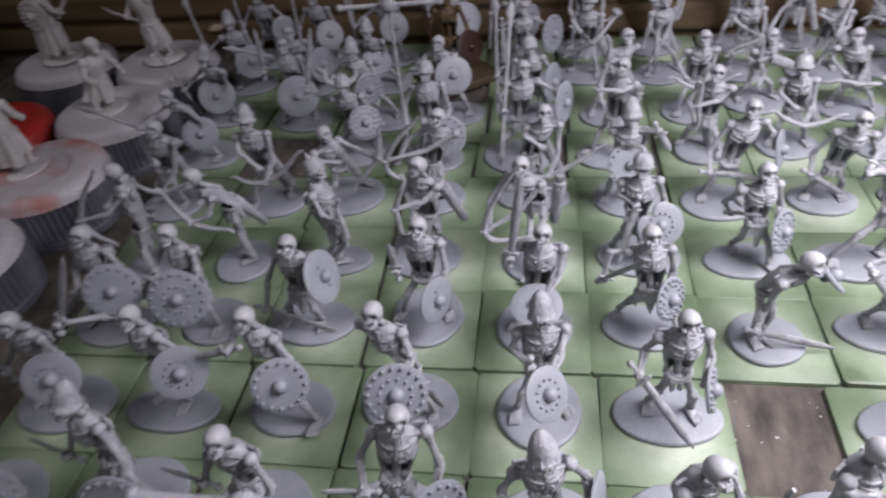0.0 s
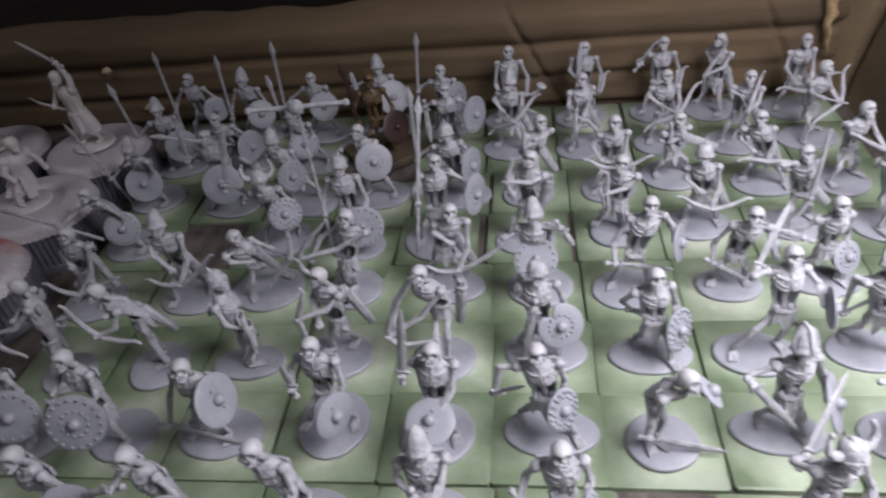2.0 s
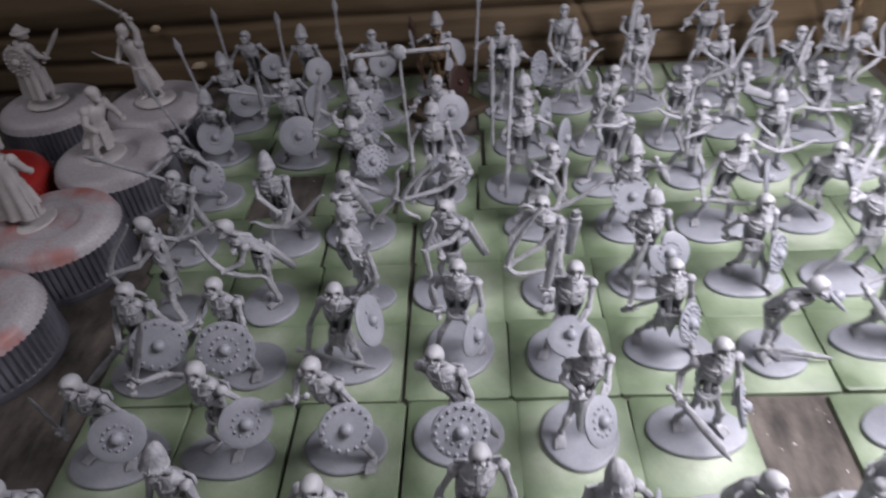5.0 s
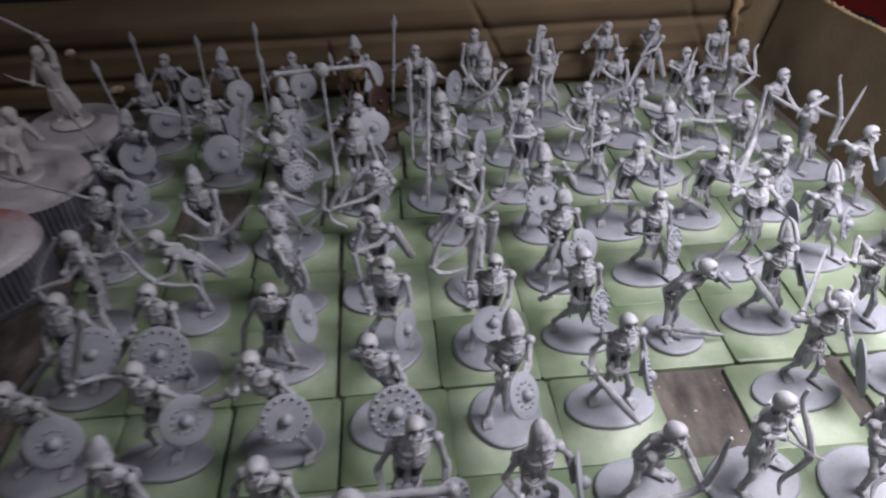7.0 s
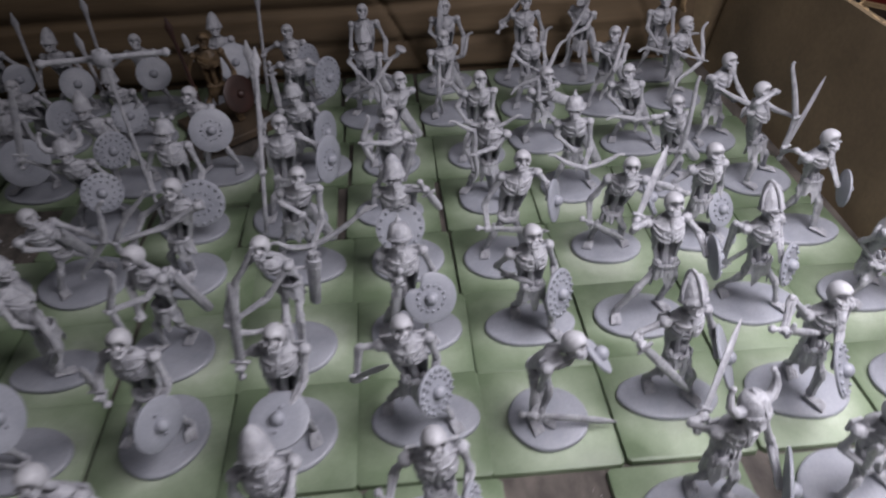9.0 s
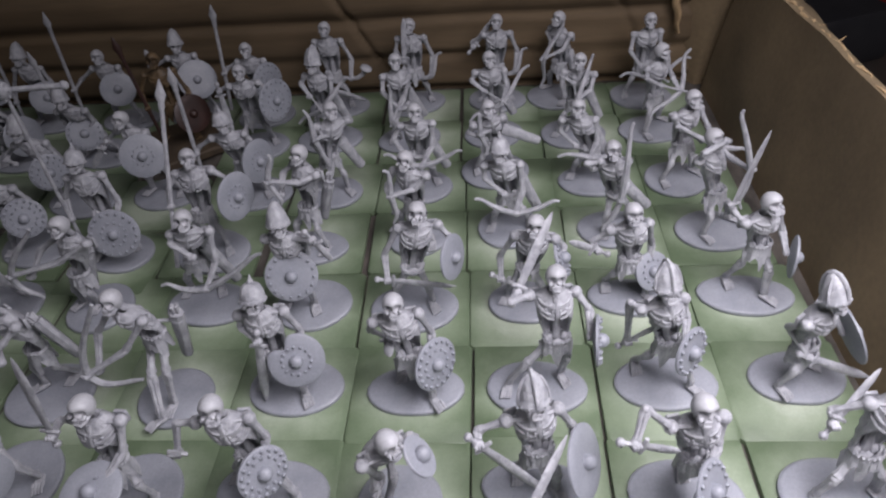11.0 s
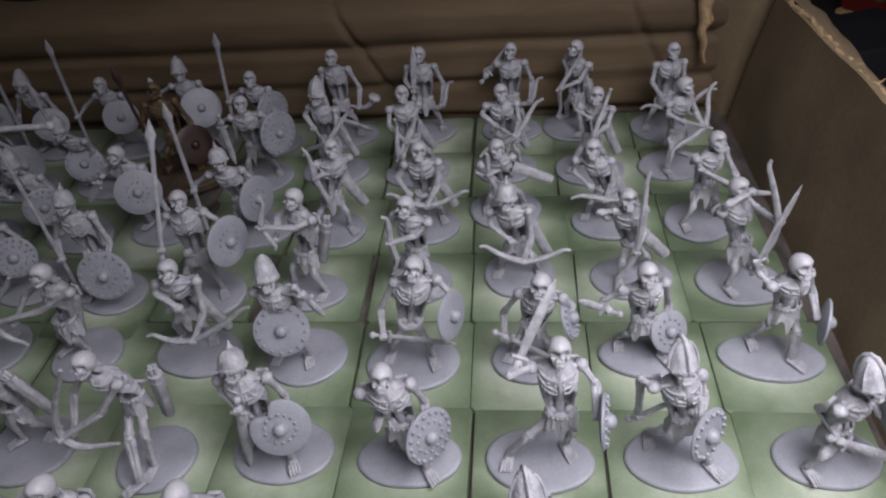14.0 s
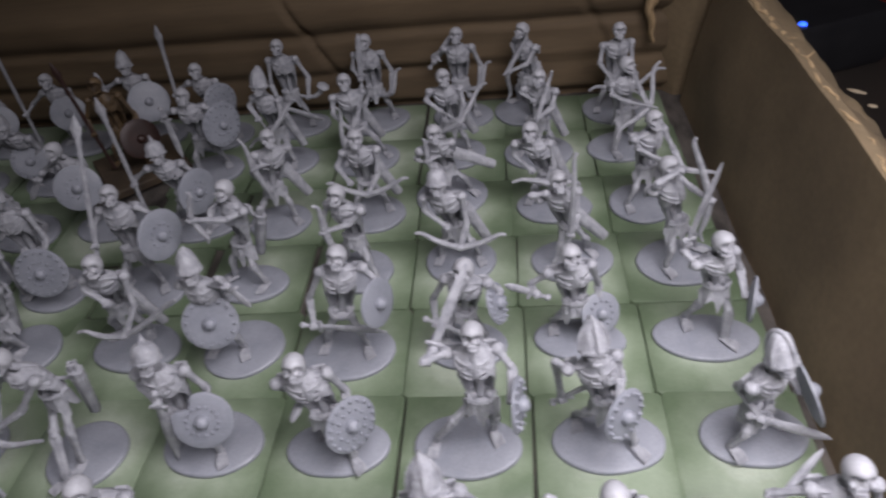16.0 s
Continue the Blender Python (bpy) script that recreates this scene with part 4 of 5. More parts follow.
figure(-.44, 1.52, "bow", -25, "", skirt=True, head=(-1.3, -3.3, 28.0), foot=(-4.2, -0.4, 7.9, 8.4), hand=(-13.3, -4.0, 14.4), feet=((-8.4, -0.9), (-4.4, -1.7)), bow_at=((-4.2, -6.0, 30.0), (-16.1, -6.0, 16.4), (-9.8, -6.0, 10.2)), quiver_at=((-1.2, 2.0, 20.2), (-6.1, 2.0, 1.6)))
figure(.47, 1.52, "bow", 5, "low", head=(2.9, -2.7, 28.3), foot=(0.0, 0.1, 10.3, 7.2), hand=(2.6, -4.0, 18.7), feet=((-5.5, 3.1), (2.1, 3.2)), bow_at=((-4.9, -6.0, 14.6), (4.1, -6.0, 11.2), (19.7, -6.0, 23.2)))
figure(1.43, 1.42, "sword", 0, "dagger", "left", "rim", "cone", head=(-0.0, -3.0, 28.3), foot=(1.4, 1.7, 9.0, 8.4), hand=(6.6, -4.0, 24.8), tip=(7.9, -4.0, 22.5), guard_at=(0.4, -4.4, 15.3), guard_r=5.68, faces=(0.2, -0.82, 0.4), feet=((-4.1, -0.1), (2.3, -0.8)))
figure(2.48, 1.48, "sword", 5, "stab", "side", "plain", "", head=(2.2, -2.2, 28.8), foot=(-0.9, -1.6, 10.2, 7.9), hand=(-5.6, -4.0, 11.6), tip=(9.3, -4.0, 9.3), guard_at=(9.1, -6.0, 19.6), guard_r=4.91, faces=(0.9, -0.4, 0.2), feet=((-5.3, -1.1), (3.6, -2.6)))
figure(3.47, 1.54, "sword", -10, "upright", "side", "double", "", head=(1.4, -6.6, 26.8), foot=(0.0, -1.9, 8.6, 6.7), hand=(-5.6, -4.0, 9.9), tip=(3.7, -4.0, 3.7), guard_at=(7.0, -6.0, 17.2), guard_r=4.29, faces=(1, -0.15, 0.4), feet=((-4.1, -2.1), (3.8, -2.0)))
figure(4.45, 1.54, "sword", 15, "dagger", "half", "ring", "", skirt=True, head=(-3.5, -4.5, 27.5), foot=(-0.7, -1.1, 9.6, 5.8), hand=(-9.7, -4.0, 17.3), tip=(-12.8, -4.0, 18.7), guard_at=(3.1, -1.7, 9.1), guard_r=4.43, faces=(0.45, -0.75, 0.5), feet=((-5.7, 1.5), (2.8, -3.1)))
figure(5.42, 1.52, "sword", 25, "up", "side", "ring", "", skirt=True, head=(-0.8, -3.0, 28.3), foot=(0.6, -0.7, 10.6, 6.3), hand=(-3.6, 8.1, 18.7), tip=(-0.2, 6.8, 38.8), elbow=(-6.6, -1.0, 24.4), hip=(0.9, 0.5, 14.0), guard_at=(6.4, -4.1, 14.8), guard_r=4.54, faces=(0.95, -0.3, 0), feet=((-2.5, 2.4), (4.3, -3.6)))

figure(-3.72, 2.42, "spear", -25, "level", "front", "rim", "", head=(-3.3, -7.2, 25.8), hand=(-11.6, -13.0, 18.5), tip=(-28.5, -13.0, 25.9), guard_at=(2.5, -6.0, 12.0), guard_r=5.33, faces=(0.45, -0.82, 0.4))
figure(-1.74, 2.5, "sword", 10, "up", "half", "double", "horns", skirt=True, head=(0.6, -6.0, 26.3), hand=(-11.2, -4.0, 23.9), tip=(-6.1, -4.0, 42.8), elbow=(-7.3, -1.0, 19.5), guard_at=(5.4, -6.0, 14.1), guard_r=5.08, faces=(0.45, -0.82, 0.4))
figure(-.76, 2.34, "standard", 5, style="double", helm="spike", head=(0.4, -1.3, 29.5))
figure(.26, 2.32, "spear", 8, "steep", "side", "ring", "", skirt=True, head=(2.3, -0.7, 29.8), hand=(-3.0, -6.0, 19.5), tip=(-1.0, 4.9, 45.8), butt=(-4.3, -4.0, 4.4), guard_at=(13.4, -6.0, 21.9), guard_r=5.86, faces=(0.9, -0.4, 0.1))
figure(1.34, 2.3, "bow", -40, "", head=(1.9, -0.4, 29.8), foot=(-0.3, 0.6, 9.1, 6.6), hand=(-3.3, -4.0, 21.1), bow_at=((-2.1, -6.0, 33.6), (-4.8, -6.0, 26.0), (-2.0, -6.0, 19.8)), quiver_at=((7.8, 2.0, 24.0), (2.9, 2.0, 5.8)))
figure(2.46, 2.42, "bow", -20, "", skirt=True, head=(-1.6, -3.9, 27.5), foot=(-1.3, 0.9, 7.7, 7.7), hand=(-5.3, -4.0, 12.7), bow_at=((-5.7, -6.0, 26.8), (-5.7, -6.0, 18.8), (-4.8, -6.0, 11.5)), quiver_at=((-1.2, 2.0, 12.2), (0.7, 2.0, 1.6)))
figure(3.46, 2.52, "bow", 0, "low", helm="spike", skirt=True, head=(-4.8, -4.4, 27.5), foot=(-2.1, 1.1, 8.6, 8.2), hand=(-3.7, -4.0, 15.0), bow_at=((-10.9, -6.0, 17.1), (-1.1, -6.0, 10.7), (9.4, -6.0, 15.7)))
figure(4.43, 2.42, "bow", 15, "tilt", head=(-3.5, -3.2, 27.8), foot=(0.3, 2.0, 9.7, 7.5), hand=(-6.2, -4.0, 25.0), bow_at=((-1.1, -6.0, 38.8), (-1.1, -6.0, 15.3), (-5.5, -6.0, 7.7)), quiver_at=((1.2, 2.0, 14.4), (7.7, 2.0, 7.6)))
figure(5.36, 2.4, "bow", 45, "aim", head=(-4.3, -1.2, 29.0), foot=(1.6, 0.8, 9.9, 8.0), hand=(-2.7, -4.0, 29.7), bow_at=((-3.0, -6.0, 40.0), (3.4, -6.0, 23.3), (1.8, -6.0, 14.0)))

figure(-3.88, 3.5, "spear", -20, "tilt", "front", "ring", "cone", head=(1.5, -7.2, 24.8), hand=(-11.2, -4.0, 12.2), tip=(-18.8, -4.0, 33.2), guard_at=(1.0, -6.0, 11.0), guard_r=6.06, faces=(0.35, -0.82, 0.4))
figure(-2.72, 3.3, "sword", 0, "up", "mid", "ring", "", guard_at=(2.7, -6.0, 12.7), guard_r=6.59, faces=(0.25, -0.82, 0.4))
figure(-1.6, 3.3, "sword", 5, "dagger", "half", "double", "cone", head=(-5.2, -4.8, 26.8), hand=(-12.9, -4.0, 17.8), tip=(-16.0, -4.0, 19.9), guard_at=(-1.1, -6.0, 14.7), guard_r=5.14, faces=(0.7, -0.7, 0.2))
figure(-.6, 3.4, "sword", -10, "dagger", "half", "ring", "", head=(-3.1, -3.6, 27.5), hand=(-11.0, -4.0, 19.2), tip=(-16.6, -4.0, 12.7), guard_at=(1.3, -7.6, 18.3), guard_r=5.89, faces=(0.35, -0.82, 0.4))
figure(.4, 3.38, "spear", 12, "steep", "side", "ring", "spike", skirt=True, head=(-0.1, -5.5, 26.3), foot=(1.1, -0.9, 11.2, 8.3), hand=(-10.4, -4.0, 16.3), tip=(-10.0, -4.0, 40.7), guard_at=(6.9, -6.0, 14.7), guard_r=6.02, faces=(0.9, -0.4, 0.1))
figure(1.43, 3.36, "bow", 20, "", head=(2.8, -3.2, 28.0), foot=(-1.2, -1.4, 8.5, 7.5), hand=(-0.4, -4.0, 13.0), bow_at=((-2.3, -6.0, 28.6), (-2.0, -6.0, 21.0), (1.0, -6.0, 10.8)), quiver_at=((2.4, 2.0, 16.4), (7.7, 2.0, 7.1)))
figure(2.45, 3.34, "bow", 5, "low", head=(-0.8, -4.0, 27.3), foot=(-1.2, 0.8, 8.6, 8.1), hand=(-4.4, -4.0, 14.3), bow_at=((-9.6, -6.0, 17.6), (0.0, -6.0, 11.9), (11.2, -6.0, 18.1)))
figure(3.3, 3.45, "bow", 25, "", head=(-3.2, -5.2, 26.5), foot=(-1.5, 4.9, 9.8, 9.1), hand=(-4.3, -4.0, 16.5), bow_at=((-5.4, -6.0, 26.2), (-5.3, -6.0, 19.2), (-3.4, -6.0, 14.7)), quiver_at=((0.5, 2.0, 16.2), (10.9, 2.0, 11.8)))
figure(4.28, 3.45, "bow", -5, "low", head=(-4.8, -5.6, 26.0), foot=(1.2, -2.0, 9.8, 7.2), hand=(-4.4, -4.0, 13.4), bow_at=((-8.4, -6.0, 12.6), (-0.8, -6.0, 10.9), (8.2, -6.0, 10.6)))
figure(5.24, 3.36, "bow", 30, "low", head=(-0.5, -3.8, 27.5), foot=(0.0, 0.0, 8.6, 8.3), hand=(3.5, -4.0, 15.3), bow_at=((-5.5, -6.0, 22.1), (7.2, -6.0, 14.6), (14.5, -6.0, 13.9)))

figure(-3.85, 4.4, "spear", 30, "tilt", "half", "ring", "cone", head=(0.3, -4.6, 26.5), hand=(-11.1, -4.0, 14.4), tip=(-14.2, -4.0, 36.3), guard_at=(5.4, -6.0, 12.6), guard_r=5.81, faces=(0.35, -0.82, 0.4))
figure(-2.85, 4.3, "spear", 25, "level", "half", "ring", "", head=(-1.7, -7.5, 24.5))
figure(-1.76, 4.35, "spear", 0, "steep", "half", "rim", "cone", head=(-1.6, -8.1, 24.0), guard_at=(-0.3, -6.0, 11.6), guard_r=5.3, faces=(0.45, -0.82, 0.4))
figure(.27, 4.4, "sword", 12, "down", "side", "double", head=(0.6, -3.6, 27.8), hand=(-6.7, -4.0, 21.9), tip=(-6.1, -4.0, 7.9), guard_at=(10.2, -6.0, 19.4), guard_r=6.21, faces=(0.8, -0.5, 0.1))
figure(1.15, 4.5, "bow", -15, "tilt", helm="comb", head=(-0.0, -3.4, 27.8))
figure(2.18, 4.45, "bow", 20, "", head=(-1.6, -2.8, 28.0))
figure(3.24, 4.48, "bow", 5, "tilt", head=(-1.0, -3.7, 27.5))
figure(4.22, 4.42, "bow", -15, "aim", head=(0.0, -4.6, 26.8))
figure(5.18, 4.45, "bow", 40, "tilt", head=(-1.1, -3.4, 27.8))

figure(-3.78, 5.28, "spear", 0, "tilt", "side", "plain", head=(1.2, -3.2, 27.3), hand=(-7.7, -4.0, 14.3), tip=(-8.4, -4.0, 38.3), guard_at=(9.9, -6.0, 15.6), guard_r=4.84, faces=(0.6, -0.8, 0.2))
figure(-2.86, 5.25, "spear", 0, "tilt", "half", "plain", "cone", head=(0.2, -4.3, 26.5), hand=(-8.3, -4.0, 10.6), tip=(-7.6, -4.0, 35.8), guard_at=(4.7, -6.0, 12.9), guard_r=5.39, faces=(0.55, -0.75, 0.4))
figure(-1.78, 5.22, "spear", 0, "steep", "half", "plain", head=(0.2, -5.1, 26.3), hand=(-12.8, -4.0, 14.6), tip=(-11.9, -4.0, 39.8), guard_at=(3.2, -6.0, 15.2), guard_r=5.46, faces=(0.45, -0.82, 0.4))
figure(-.8, 5.3, "sword", 10, "back", "half", "plain", "cone", head=(0.5, -3.6, 27.5), hand=(-8.9, -4.0, 19.8), tip=(-9.7, -4.0, 25.7), guard_at=(5.1, -6.0, 16.4), guard_r=6.26, faces=(0.45, -0.75, 0.4))
figure(.16, 5.2, "spear", 0, "tilt", "half", "double", head=(-0.1, -4.5, 26.3), hand=(-9.1, -4.0, 18.4), tip=(-7.4, -4.0, 39.7), guard_at=(5.1, -6.0, 16.0), guard_r=5.9, faces=(0.8, -0.5, 0.1))
figure(1.14, 5.36, "sword", 0, "low", "", "horn", head=(-0.2, -1.7, 29.0))
figure(2.2, 5.36, "sword", 0, "salute", "", "ring", "", head=(0.4, -2.4, 29.0))
figure(3.3, 5.38, "sword", 0, "back", "", "ring", "", head=(0.2, -2.3, 28.8))
figure(4.1, 5.4, "bow", -50, "aim", head=(-0.5, -2.2, 28.5))
figure(5.2, 5.32, "bow", 10, "low", head=(-0.6, -3.3, 27.8))

# the one painted figure, on a dark turned base
dark = Clay()
dark.grid([[(r * s, r * t, z) for s, t in ((-1, -1), (1, -1), (1, 1), (-1, 1))] for z, r in ((0, 12.4), (2.0, 12.4), (2.4, 12.0))])
ob = part("square_base", dark, DARK_WOOD)
ob.matrix_basis = Matrix.Translation((-.72 * U, 4.55 * U, TOP + .0001)) @ Matrix.Rotation(radians(38), 4, "Z")
tagged(ob, "dark brown painted square base set askew on other bases", "miniature base")
figure(-.76, 4.5, "spear", 15, "steep", "half", "plain", mats=[BONE, OXBLOOD], z=TOP + .0024, flat=False)


# ---- bottle caps with robed figures ----
def bottle_cap(x, y, mat, label, high=.62, r=18.9, seed=1):
    ob = new("bottle_cap")
    tagged(ob, label, "bottle cap", "bottle caps along the edge")
    h = high * 25 + 1.4
    c = Clay()
    n = 192
    prof = [(.6, h - 1.2), (7.0, h - 1.2), (8.2, h - .9), (9.0, h - .2), (9.8, h + .1), (12, h - .15), (r - 4.4, h), (r - 2.6, h - .3), (r - 1.4, h - 1.0), (r - .75, h - 2.0), (r - .4, h - 3.4), (r - .3, h - 4.0), (r - .2, 2.4), (r + .25, 2.0), (r + .25, 0), (r - 1.2, 0)]
    rings = []
    for rad, z in prof:
        ring = []
        for j in range(n):
            ridge = .3 * (1 if j % 3 else -.7) if 2.3 < z < h - 3.9 and rad > r - .6 else 0
            q = (rad + ridge)
            ring.append((q * math.cos(2 * math.pi * j / n), q * math.sin(2 * math.pi * j / n), z))
        rings.append(ring)
    lid, skirt_ring = Clay(), Clay()
    lid.grid(rings[:12])
    skirt_ring.grid(rings[11:])
    part("lid", lid, mat, ob, smooth=35)
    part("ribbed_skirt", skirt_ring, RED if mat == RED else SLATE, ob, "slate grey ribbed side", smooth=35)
    ob.matrix_basis = Matrix.Translation((x * U, y * U, DEEP + .0002)) @ Matrix.Rotation(seed * 1.3, 4, "Z")
    return ob


bottle_cap(-4.92, 4.12, CAP_GREY, "ribbed red bottle cap coated with grey primer", seed=1)
bottle_cap(-5.02, 2.66, CAP_GREY, "ribbed bottle cap with smooth grey overspray", seed=2.2)
bottle_cap(-5.16, 1.22, CAP, "ribbed bottle cap with grey and pinkish patches", seed=3.7)
bottle_cap(-5.38, -.25, CAP, "ribbed bottle cap with dark sunken pinkish top", .6, seed=4.1)
bottle_cap(-6.62, 4.22, CAP_GREY, "grey sprayed ribbed bottle cap under a cloaked figurine", seed=5.3)
bottle_cap(-6.6, 2.35, RED, "bare glossy red ribbed bottle cap", .55, seed=6)


def robed(x, y, yaw, tall, cape, arm, label, helm="", lean=(0, 0), z=.64):
    """A warrior in folded robes; one plain mesh."""
    rng = random.Random(int(x * 77 + y * 13 + 900))
    c = Clay()
    c.lathe([(7.0, 0), (7.4, .4), (7.2, 1.0), (6.2, 1.3), (.5, 1.35)], Matrix(), 30)
    lx, ly = lean
    hip = Vector((lx * .4, ly * .4, 11 * tall))
    top = Vector((lx, ly, 20 * tall))
    for s in (-1, 1):
        limb(c, hip + Vector((s * 1.6, 0, 0)), Vector((s * 2.8, s * 1.2, 2.2)), (s * .5, -1.3, .3), 1.05)
        c.ball((s * 2.9, s * 1.2 - .9, 1.9), (1.0, 1.9, .8), 8, 6)
    ph = rng.uniform(0, 6)
    rings = []
    for k in range(10):
        u = k / 9
        p = hip.lerp(top, (u - .3) / .7) if u > .3 else Vector((hip.x * u / .3, hip.y * u / .3, 5.2 * tall + (hip.z - 5.2 * tall) * u / .3))
        r = (5.0, 4.6, 4.1, 3.5, 3.1, 3.3, 3.7, 3.9, 3.4, 1.6)[k]
        fold = .16 * max(0, 1 - u * 1.3)
        rings.append([tuple(p + Vector((r * math.cos(a) * (1 + fold * math.sin(8 * a + ph)), r * .78 * math.sin(a) * (1 + fold * math.sin(8 * a + ph)), .7 * math.sin(4 * a + ph) if k == 0 else 0))) for a in [2 * math.pi * j / 40 for j in range(40)]])
    c.grid(rings)
    c.tube([hip + Vector((3.4 * math.cos(a), 2.8 * math.sin(a), .6)) for a in [k * .45 for k in range(15)]], .5, 6)
    c.block(hip + Vector((0, -3.1, -3.2)), (3.0, .9, 7.5))
    head = top + Vector((lx * .25, -1.0 + ly * .2, 2.9))
    c.ball(head, (1.9, 2.1, 2.3), 14, 10)
    c.ball(head + Vector((0, .3, .8)), (2.25, 2.4, 1.9), 14, 9)
    c.ball(head + Vector((0, -1.3, -1.5)), (1.2, 1.0, 1.3), 8, 6)
    if helm:
        c.lathe([(3.4, .2), (3.3, .7), (1.9, 1.3), (1.2, 2.4), (.2, 3.4)], Matrix.Translation(head), 16)
    r, l = top + Vector((-3.6, 0, -1.6)), top + Vector((3.6, 0, -1.6))
    c.ball(r, (1.8, 1.7, 1.9), 10, 7)
    c.ball(l, (1.8, 1.7, 1.9), 10, 7)
    holds = {"overhead": ((2.5, -.5, 8.5), (-1, -.15, .55)), "side": ((-5.5, -3, -6), (-.8, -.3, .9)), "none": ((-4.5, -3.2, -7), None)}[arm]
    hr = top + Vector(holds[0])
    src = l if arm == "overhead" else r
    c.tube([src, (src + hr) / 2 + Vector((1.0 if arm == "overhead" else -1.4, .8, -.6)), hr], [1.35, 1.15, .8], 9)
    c.ball(hr, 1.1, 8, 6)
    if holds[1]:
        sword(c, hr, holds[1], 14, 1.0)
    other = r if arm == "overhead" else l
    ho = other + Vector((-2.2 if arm == "overhead" else 2.2, -3.0, -6.0))
    c.tube([other, (other + ho) / 2 + Vector((-.8 if arm == "overhead" else .8, 1.0, 0)), ho], [1.35, 1.15, .8], 9)
    c.ball(ho, 1.1, 8, 6)
    if arm == "overhead":
        c.tube([ho + Vector((3, 2, -2)), ho, ho + Vector((-5, -1.5, 1.6)), ho + Vector((-8.5, -2, 3.6))], [.7, .7, .6, .15], 7, .5)
    if cape:
        rings = []
        for k in range(8):
            u = k / 7
            w = 4.2 + 2.8 * u
            row = []
            for side in (0, 1):
                seq = range(17) if side == 0 else range(16, -1, -1)
                for j in seq:
                    a = (j / 16 - .5) * 2.5
                    row.append(tuple(Vector((top.x * (1 - u * .6) + w * math.sin(a), top.y * (1 - u * .5) + 1.2 + 2.6 * math.cos(a) + u * 1.6 + side * .7 + .5 * u * math.sin(9 * a + ph), top.z - .4 - u * (top.z - 4.5)))))
            rings.append(row)
        c.grid(rings)
    if cape == "shield":
        shield(c, top + Vector((-1.5, 5.0, -5)), (-.3, 1, .1), "double", 5.6)
    ob = part("robed_figurine", c, SPRAYED, smooth=50)
    ob.matrix_basis = Matrix.Translation((x * U, y * U, z * U)) @ Matrix.Rotation(radians(yaw), 4, "Z")
    tagged(ob, label, "figurine", "figurines on bottle caps")
    return ob


robed(-4.95, 4.15, -20, 1.2, "", "overhead", "pale primed robed swordsman figurine with sword over head", lean=(-1, -1), z=.6)
robed(-6.65, 4.25, 150, 1.15, "shield", "side", "pale primed cloaked figurine with round shield on back", "brim", (1, -1), z=.6)
robed(-5.15, 2.7, 60, .95, "", "none", "pale primed robed figurine crouching on a bottle cap", lean=(2, -3), z=.56)
robed(-5.45, 1.3, 175, 1.1, "cape", "none", "pale primed figurine in a long pleated cape", lean=(0, -1), z=.56)

# pale scraps of torn paper stuck to the back panel
for k, (x, z, w) in enumerate(((-4.85, .40, 3.6), (-5.35, 1.08, 2.2))):
    c = Clay()
    c.ball((0, 0, 0), (w, 1.0, 1.5), 11, 7, None, lambda q: q * (1 + .35 * noise.noise(q * .8 + Vector((w, 0, 0)))))
    ob = part("paper_scrap", c, FLUFF)
    ob.matrix_basis = Matrix.Translation((x * U, NORTH - .0012 + .05 * z * U - (.0006 if k == 0 else .002), z * U)) @ Matrix.Rotation(radians(-12), 4, "Y")
    tagged(ob, "small torn pale paper scrap stuck on the cardboard", "paper scrap")

# torn paper beside the box
for x, y, w, turn in ((0.2095, 0.1477, 3.2, -40), (0.2106, 0.138, 1.5, -30), (0.2052, 0.1426, 1.4, 10)):
    c = Clay()
    c.ball((0, 0, .5), (w, .9, .5), 12, 6, None, lambda q: q * (1 + .4 * noise.noise(q * .7 + Vector((w, 3, 0)))))
    ob = part("paper_scrap", c, FLUFF)
    ob.matrix_basis = Matrix.Translation((x, y, -.0071)) @ Matrix.Rotation(radians(turn), 4, "Z")
    tagged(ob, "narrow torn pale paper scrap on the dark table", "paper scrap")

# pale paint flecks on the bare squares of the floor
c = Clay()
rng = random.Random(77)
for k in range(26):
    cx, cy = rng.choice([(2.5, -1.5), (2.5, -1.5), (2.5, -3.0), (-2.5, 2.5)])
    px, py, r = (cx + rng.uniform(-.46, .46)) * 25, (cy + rng.uniform(-.46, .46)) * 25, rng.choice([.08, .1, .12, .2])
    c.ball((px, py, DEEP * 1000 + .12), (r * rng.uniform(1, 2.4), r, .12), 6, 4)
flecks = part("paint_flecks", c, SPRAYED)
tagged(flecks, "tiny pale paint flecks scattered on bare cardboard", "paint flecks", "", "stuff")


# ---- round the box ----
def slab(name, lo, hi, mat, label, category="", kind="structure"):
    c = Clay()
    size = [b - a for a, b in zip(lo, hi)]
    c.block([(a + b) / 2 for a, b in zip(lo, hi)], size, None, 1.0)
    ob = part(name, c, mat, None, "", 1.0)
    return tagged(ob, label, category or name, "", kind)


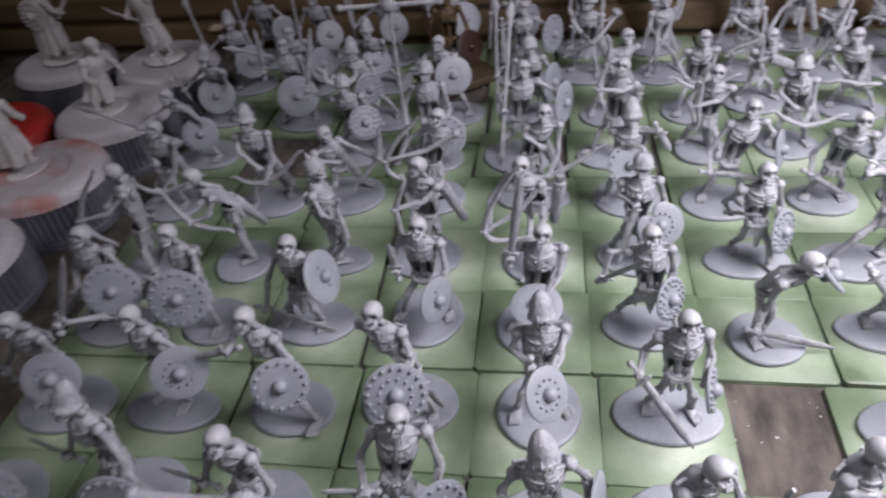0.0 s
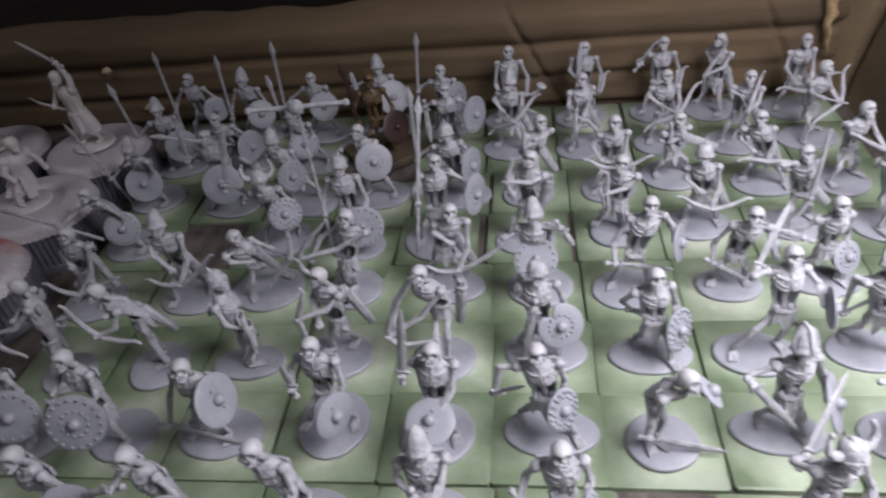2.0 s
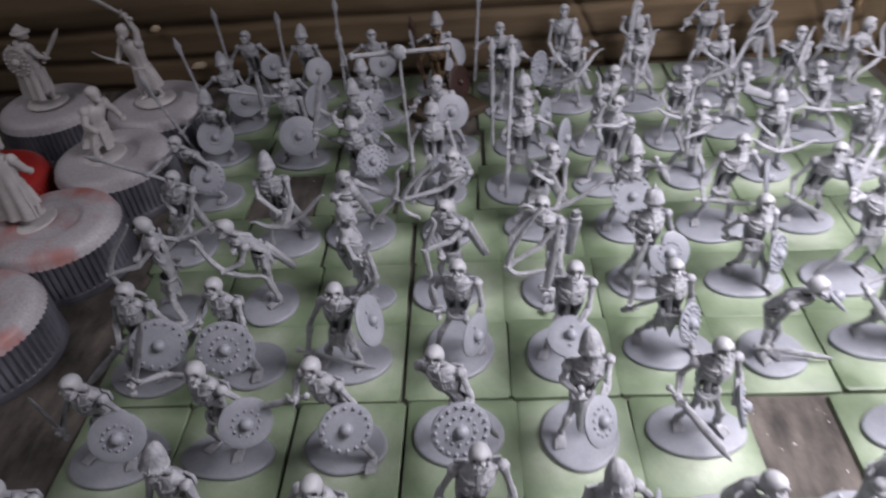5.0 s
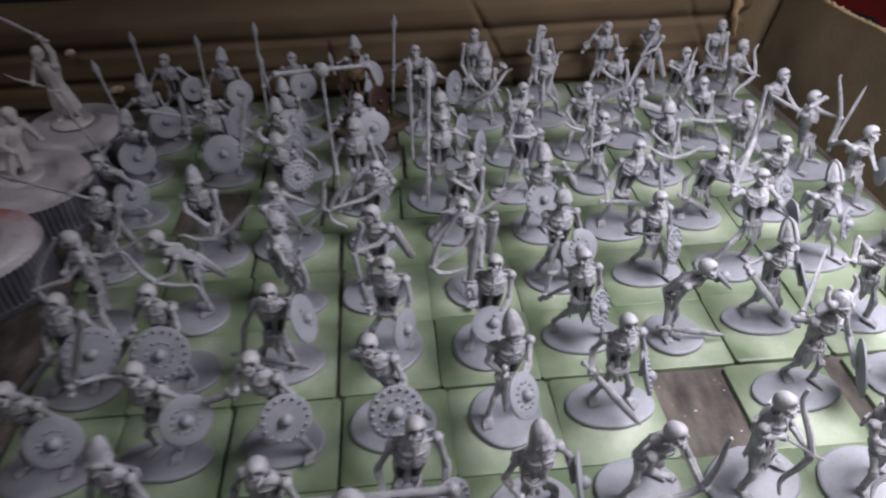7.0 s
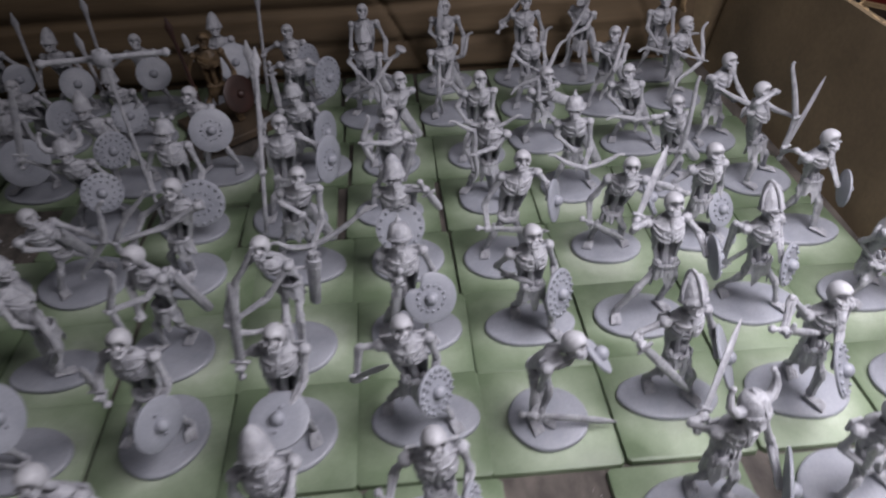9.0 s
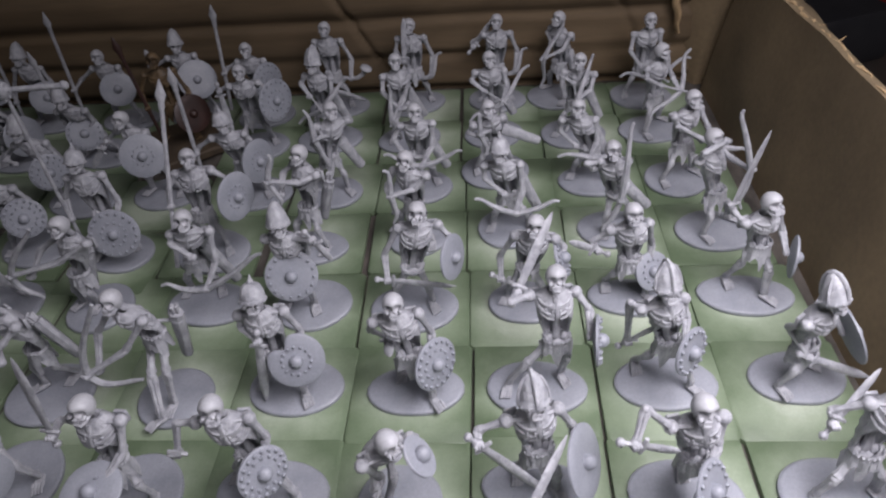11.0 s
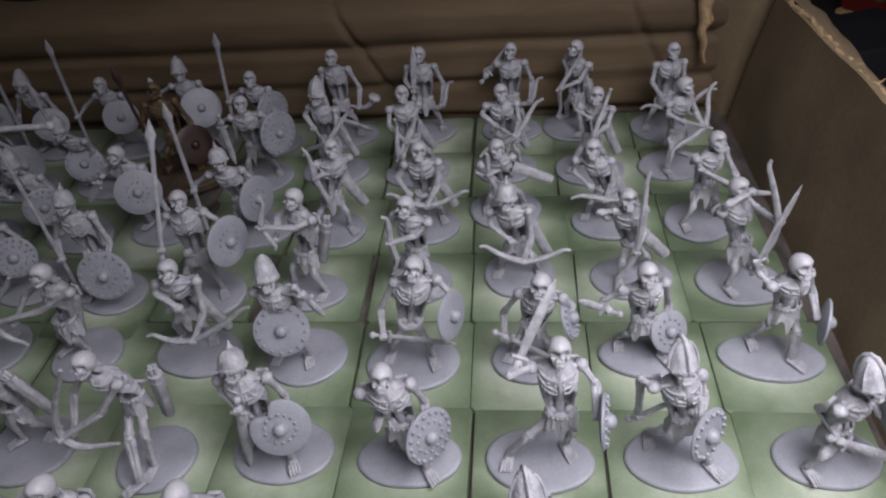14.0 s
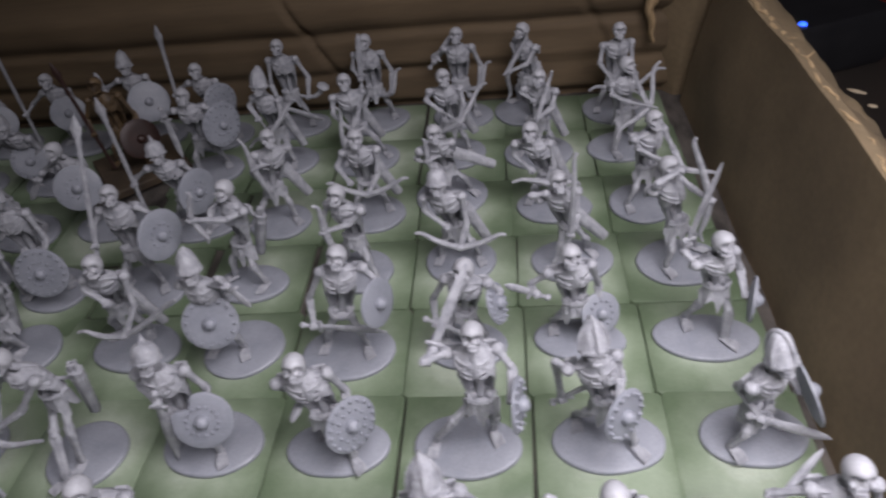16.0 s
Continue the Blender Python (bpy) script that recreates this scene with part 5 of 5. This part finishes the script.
table = slab("table", (-.9, -.7, -.05), (.9, .7, -.0072), TABLE, "dark wooden worktop under the cardboard box", "table")
for sx in (-1, 1):
    for sy in (-1, 1):
        c = Clay()
        c.tube([(sx * 830, sy * 630, -750), (sx * 830, sy * 630, -400), (sx * 830, sy * 630, -49)], [26, 30, 36], 12)
        part("leg", c, TABLE, table)
slab("floor", (-1.6, -1.6, -.78), (1.6, 1.6, -.75), TABLE, "dark floor of the dim room", "floor")
slab("wall_north", (-1.6, 1.6, -.75), (1.6, 1.66, 1.65), PLASTER, "dim plain plaster wall", "wall")
slab("wall_south", (-1.6, -1.66, -.75), (1.6, -1.6, 1.65), PLASTER, "dim plain plaster wall", "wall")
slab("wall_east", (1.6, -1.66, -.75), (1.66, 1.66, 1.65), PLASTER, "dim plain plaster wall", "wall")
slab("wall_west", (-1.66, -1.66, -.75), (-1.6, 1.66, 1.65), PLASTER, "dim plain plaster wall", "wall")
slab("ceiling", (-1.66, -1.66, 1.65), (1.66, 1.66, 1.7), PLASTER, "plain dim ceiling", "ceiling")
# Frame added for the fill panel; never in view.
slab("fill_panel_frame", (-1.27, -.87, 1.62), (-.33, -.23, 1.648), STEEL, "flat white unseen frame added for the overhead fill panel", "ceiling light", "thing")

# dim clutter beyond the right panel
case = new("hinged_case")
tagged(case, "dark red lacquered case with tan lip and brass eyelet", "case")
case.matrix_basis = Matrix.Translation((0.2215, 0.2378, -.0071)) @ Matrix.Rotation(radians(-50.0), 4, "Z")
c = Clay()
c.block((30, 20, 13), (60, 40, 22), None, .97)
part("shell", c, DARK_RED, case)
c = Clay()
c.block((30, 20, 1), (62, 42, 2), None, .98)
part("lip", c, FRAY, case, "worn tan lip round the foot")
c = Clay()
c.lathe([(2.6, 0), (3.4, .5), (4.3, .7), (5.0, .3), (5.2, -.3)], Matrix.Translation((15, 0, 13)) @ facing((0, -1, .0)).to_4x4(), 24)
part("eyelet", c, BRASS, case, "worn brass eyelet")
c = Clay()
c.lathe([(.2, .25), (2.7, .25), (2.75, -.2)], Matrix.Translation((15, 0, 13)) @ facing((0, -1, .0)).to_4x4(), 20)
part("hole", c, BLACK, case, "dark hole of the eyelet")
gadget = new("charger")
tagged(gadget, "small black plastic charger with lit blue indicator", "charger")
gadget.matrix_basis = Matrix.Translation((.2019, .1751, -.0071)) @ Matrix.Rotation(radians(20), 4, "Z")
c = Clay()
c.block((0, 0, 9.5), (40, 30, 19), None, .94)
part("case", c, BLACK, gadget)
c = Clay()
c.ball((-14, -11, 19), (1.4, 1.4, .9), 10, 6)
led, ln, ll, lb = material("blue_indicator", 0.3)
lb.inputs["Base Color"].default_value = (0.02, 0.08, 0.8, 1)
lb.inputs["Emission Color"].default_value = (0.03, 0.12, 1.0, 1)
lb.inputs["Emission Strength"].default_value = 6.0
part("indicator", c, led, gadget, "glowing blue indicator")
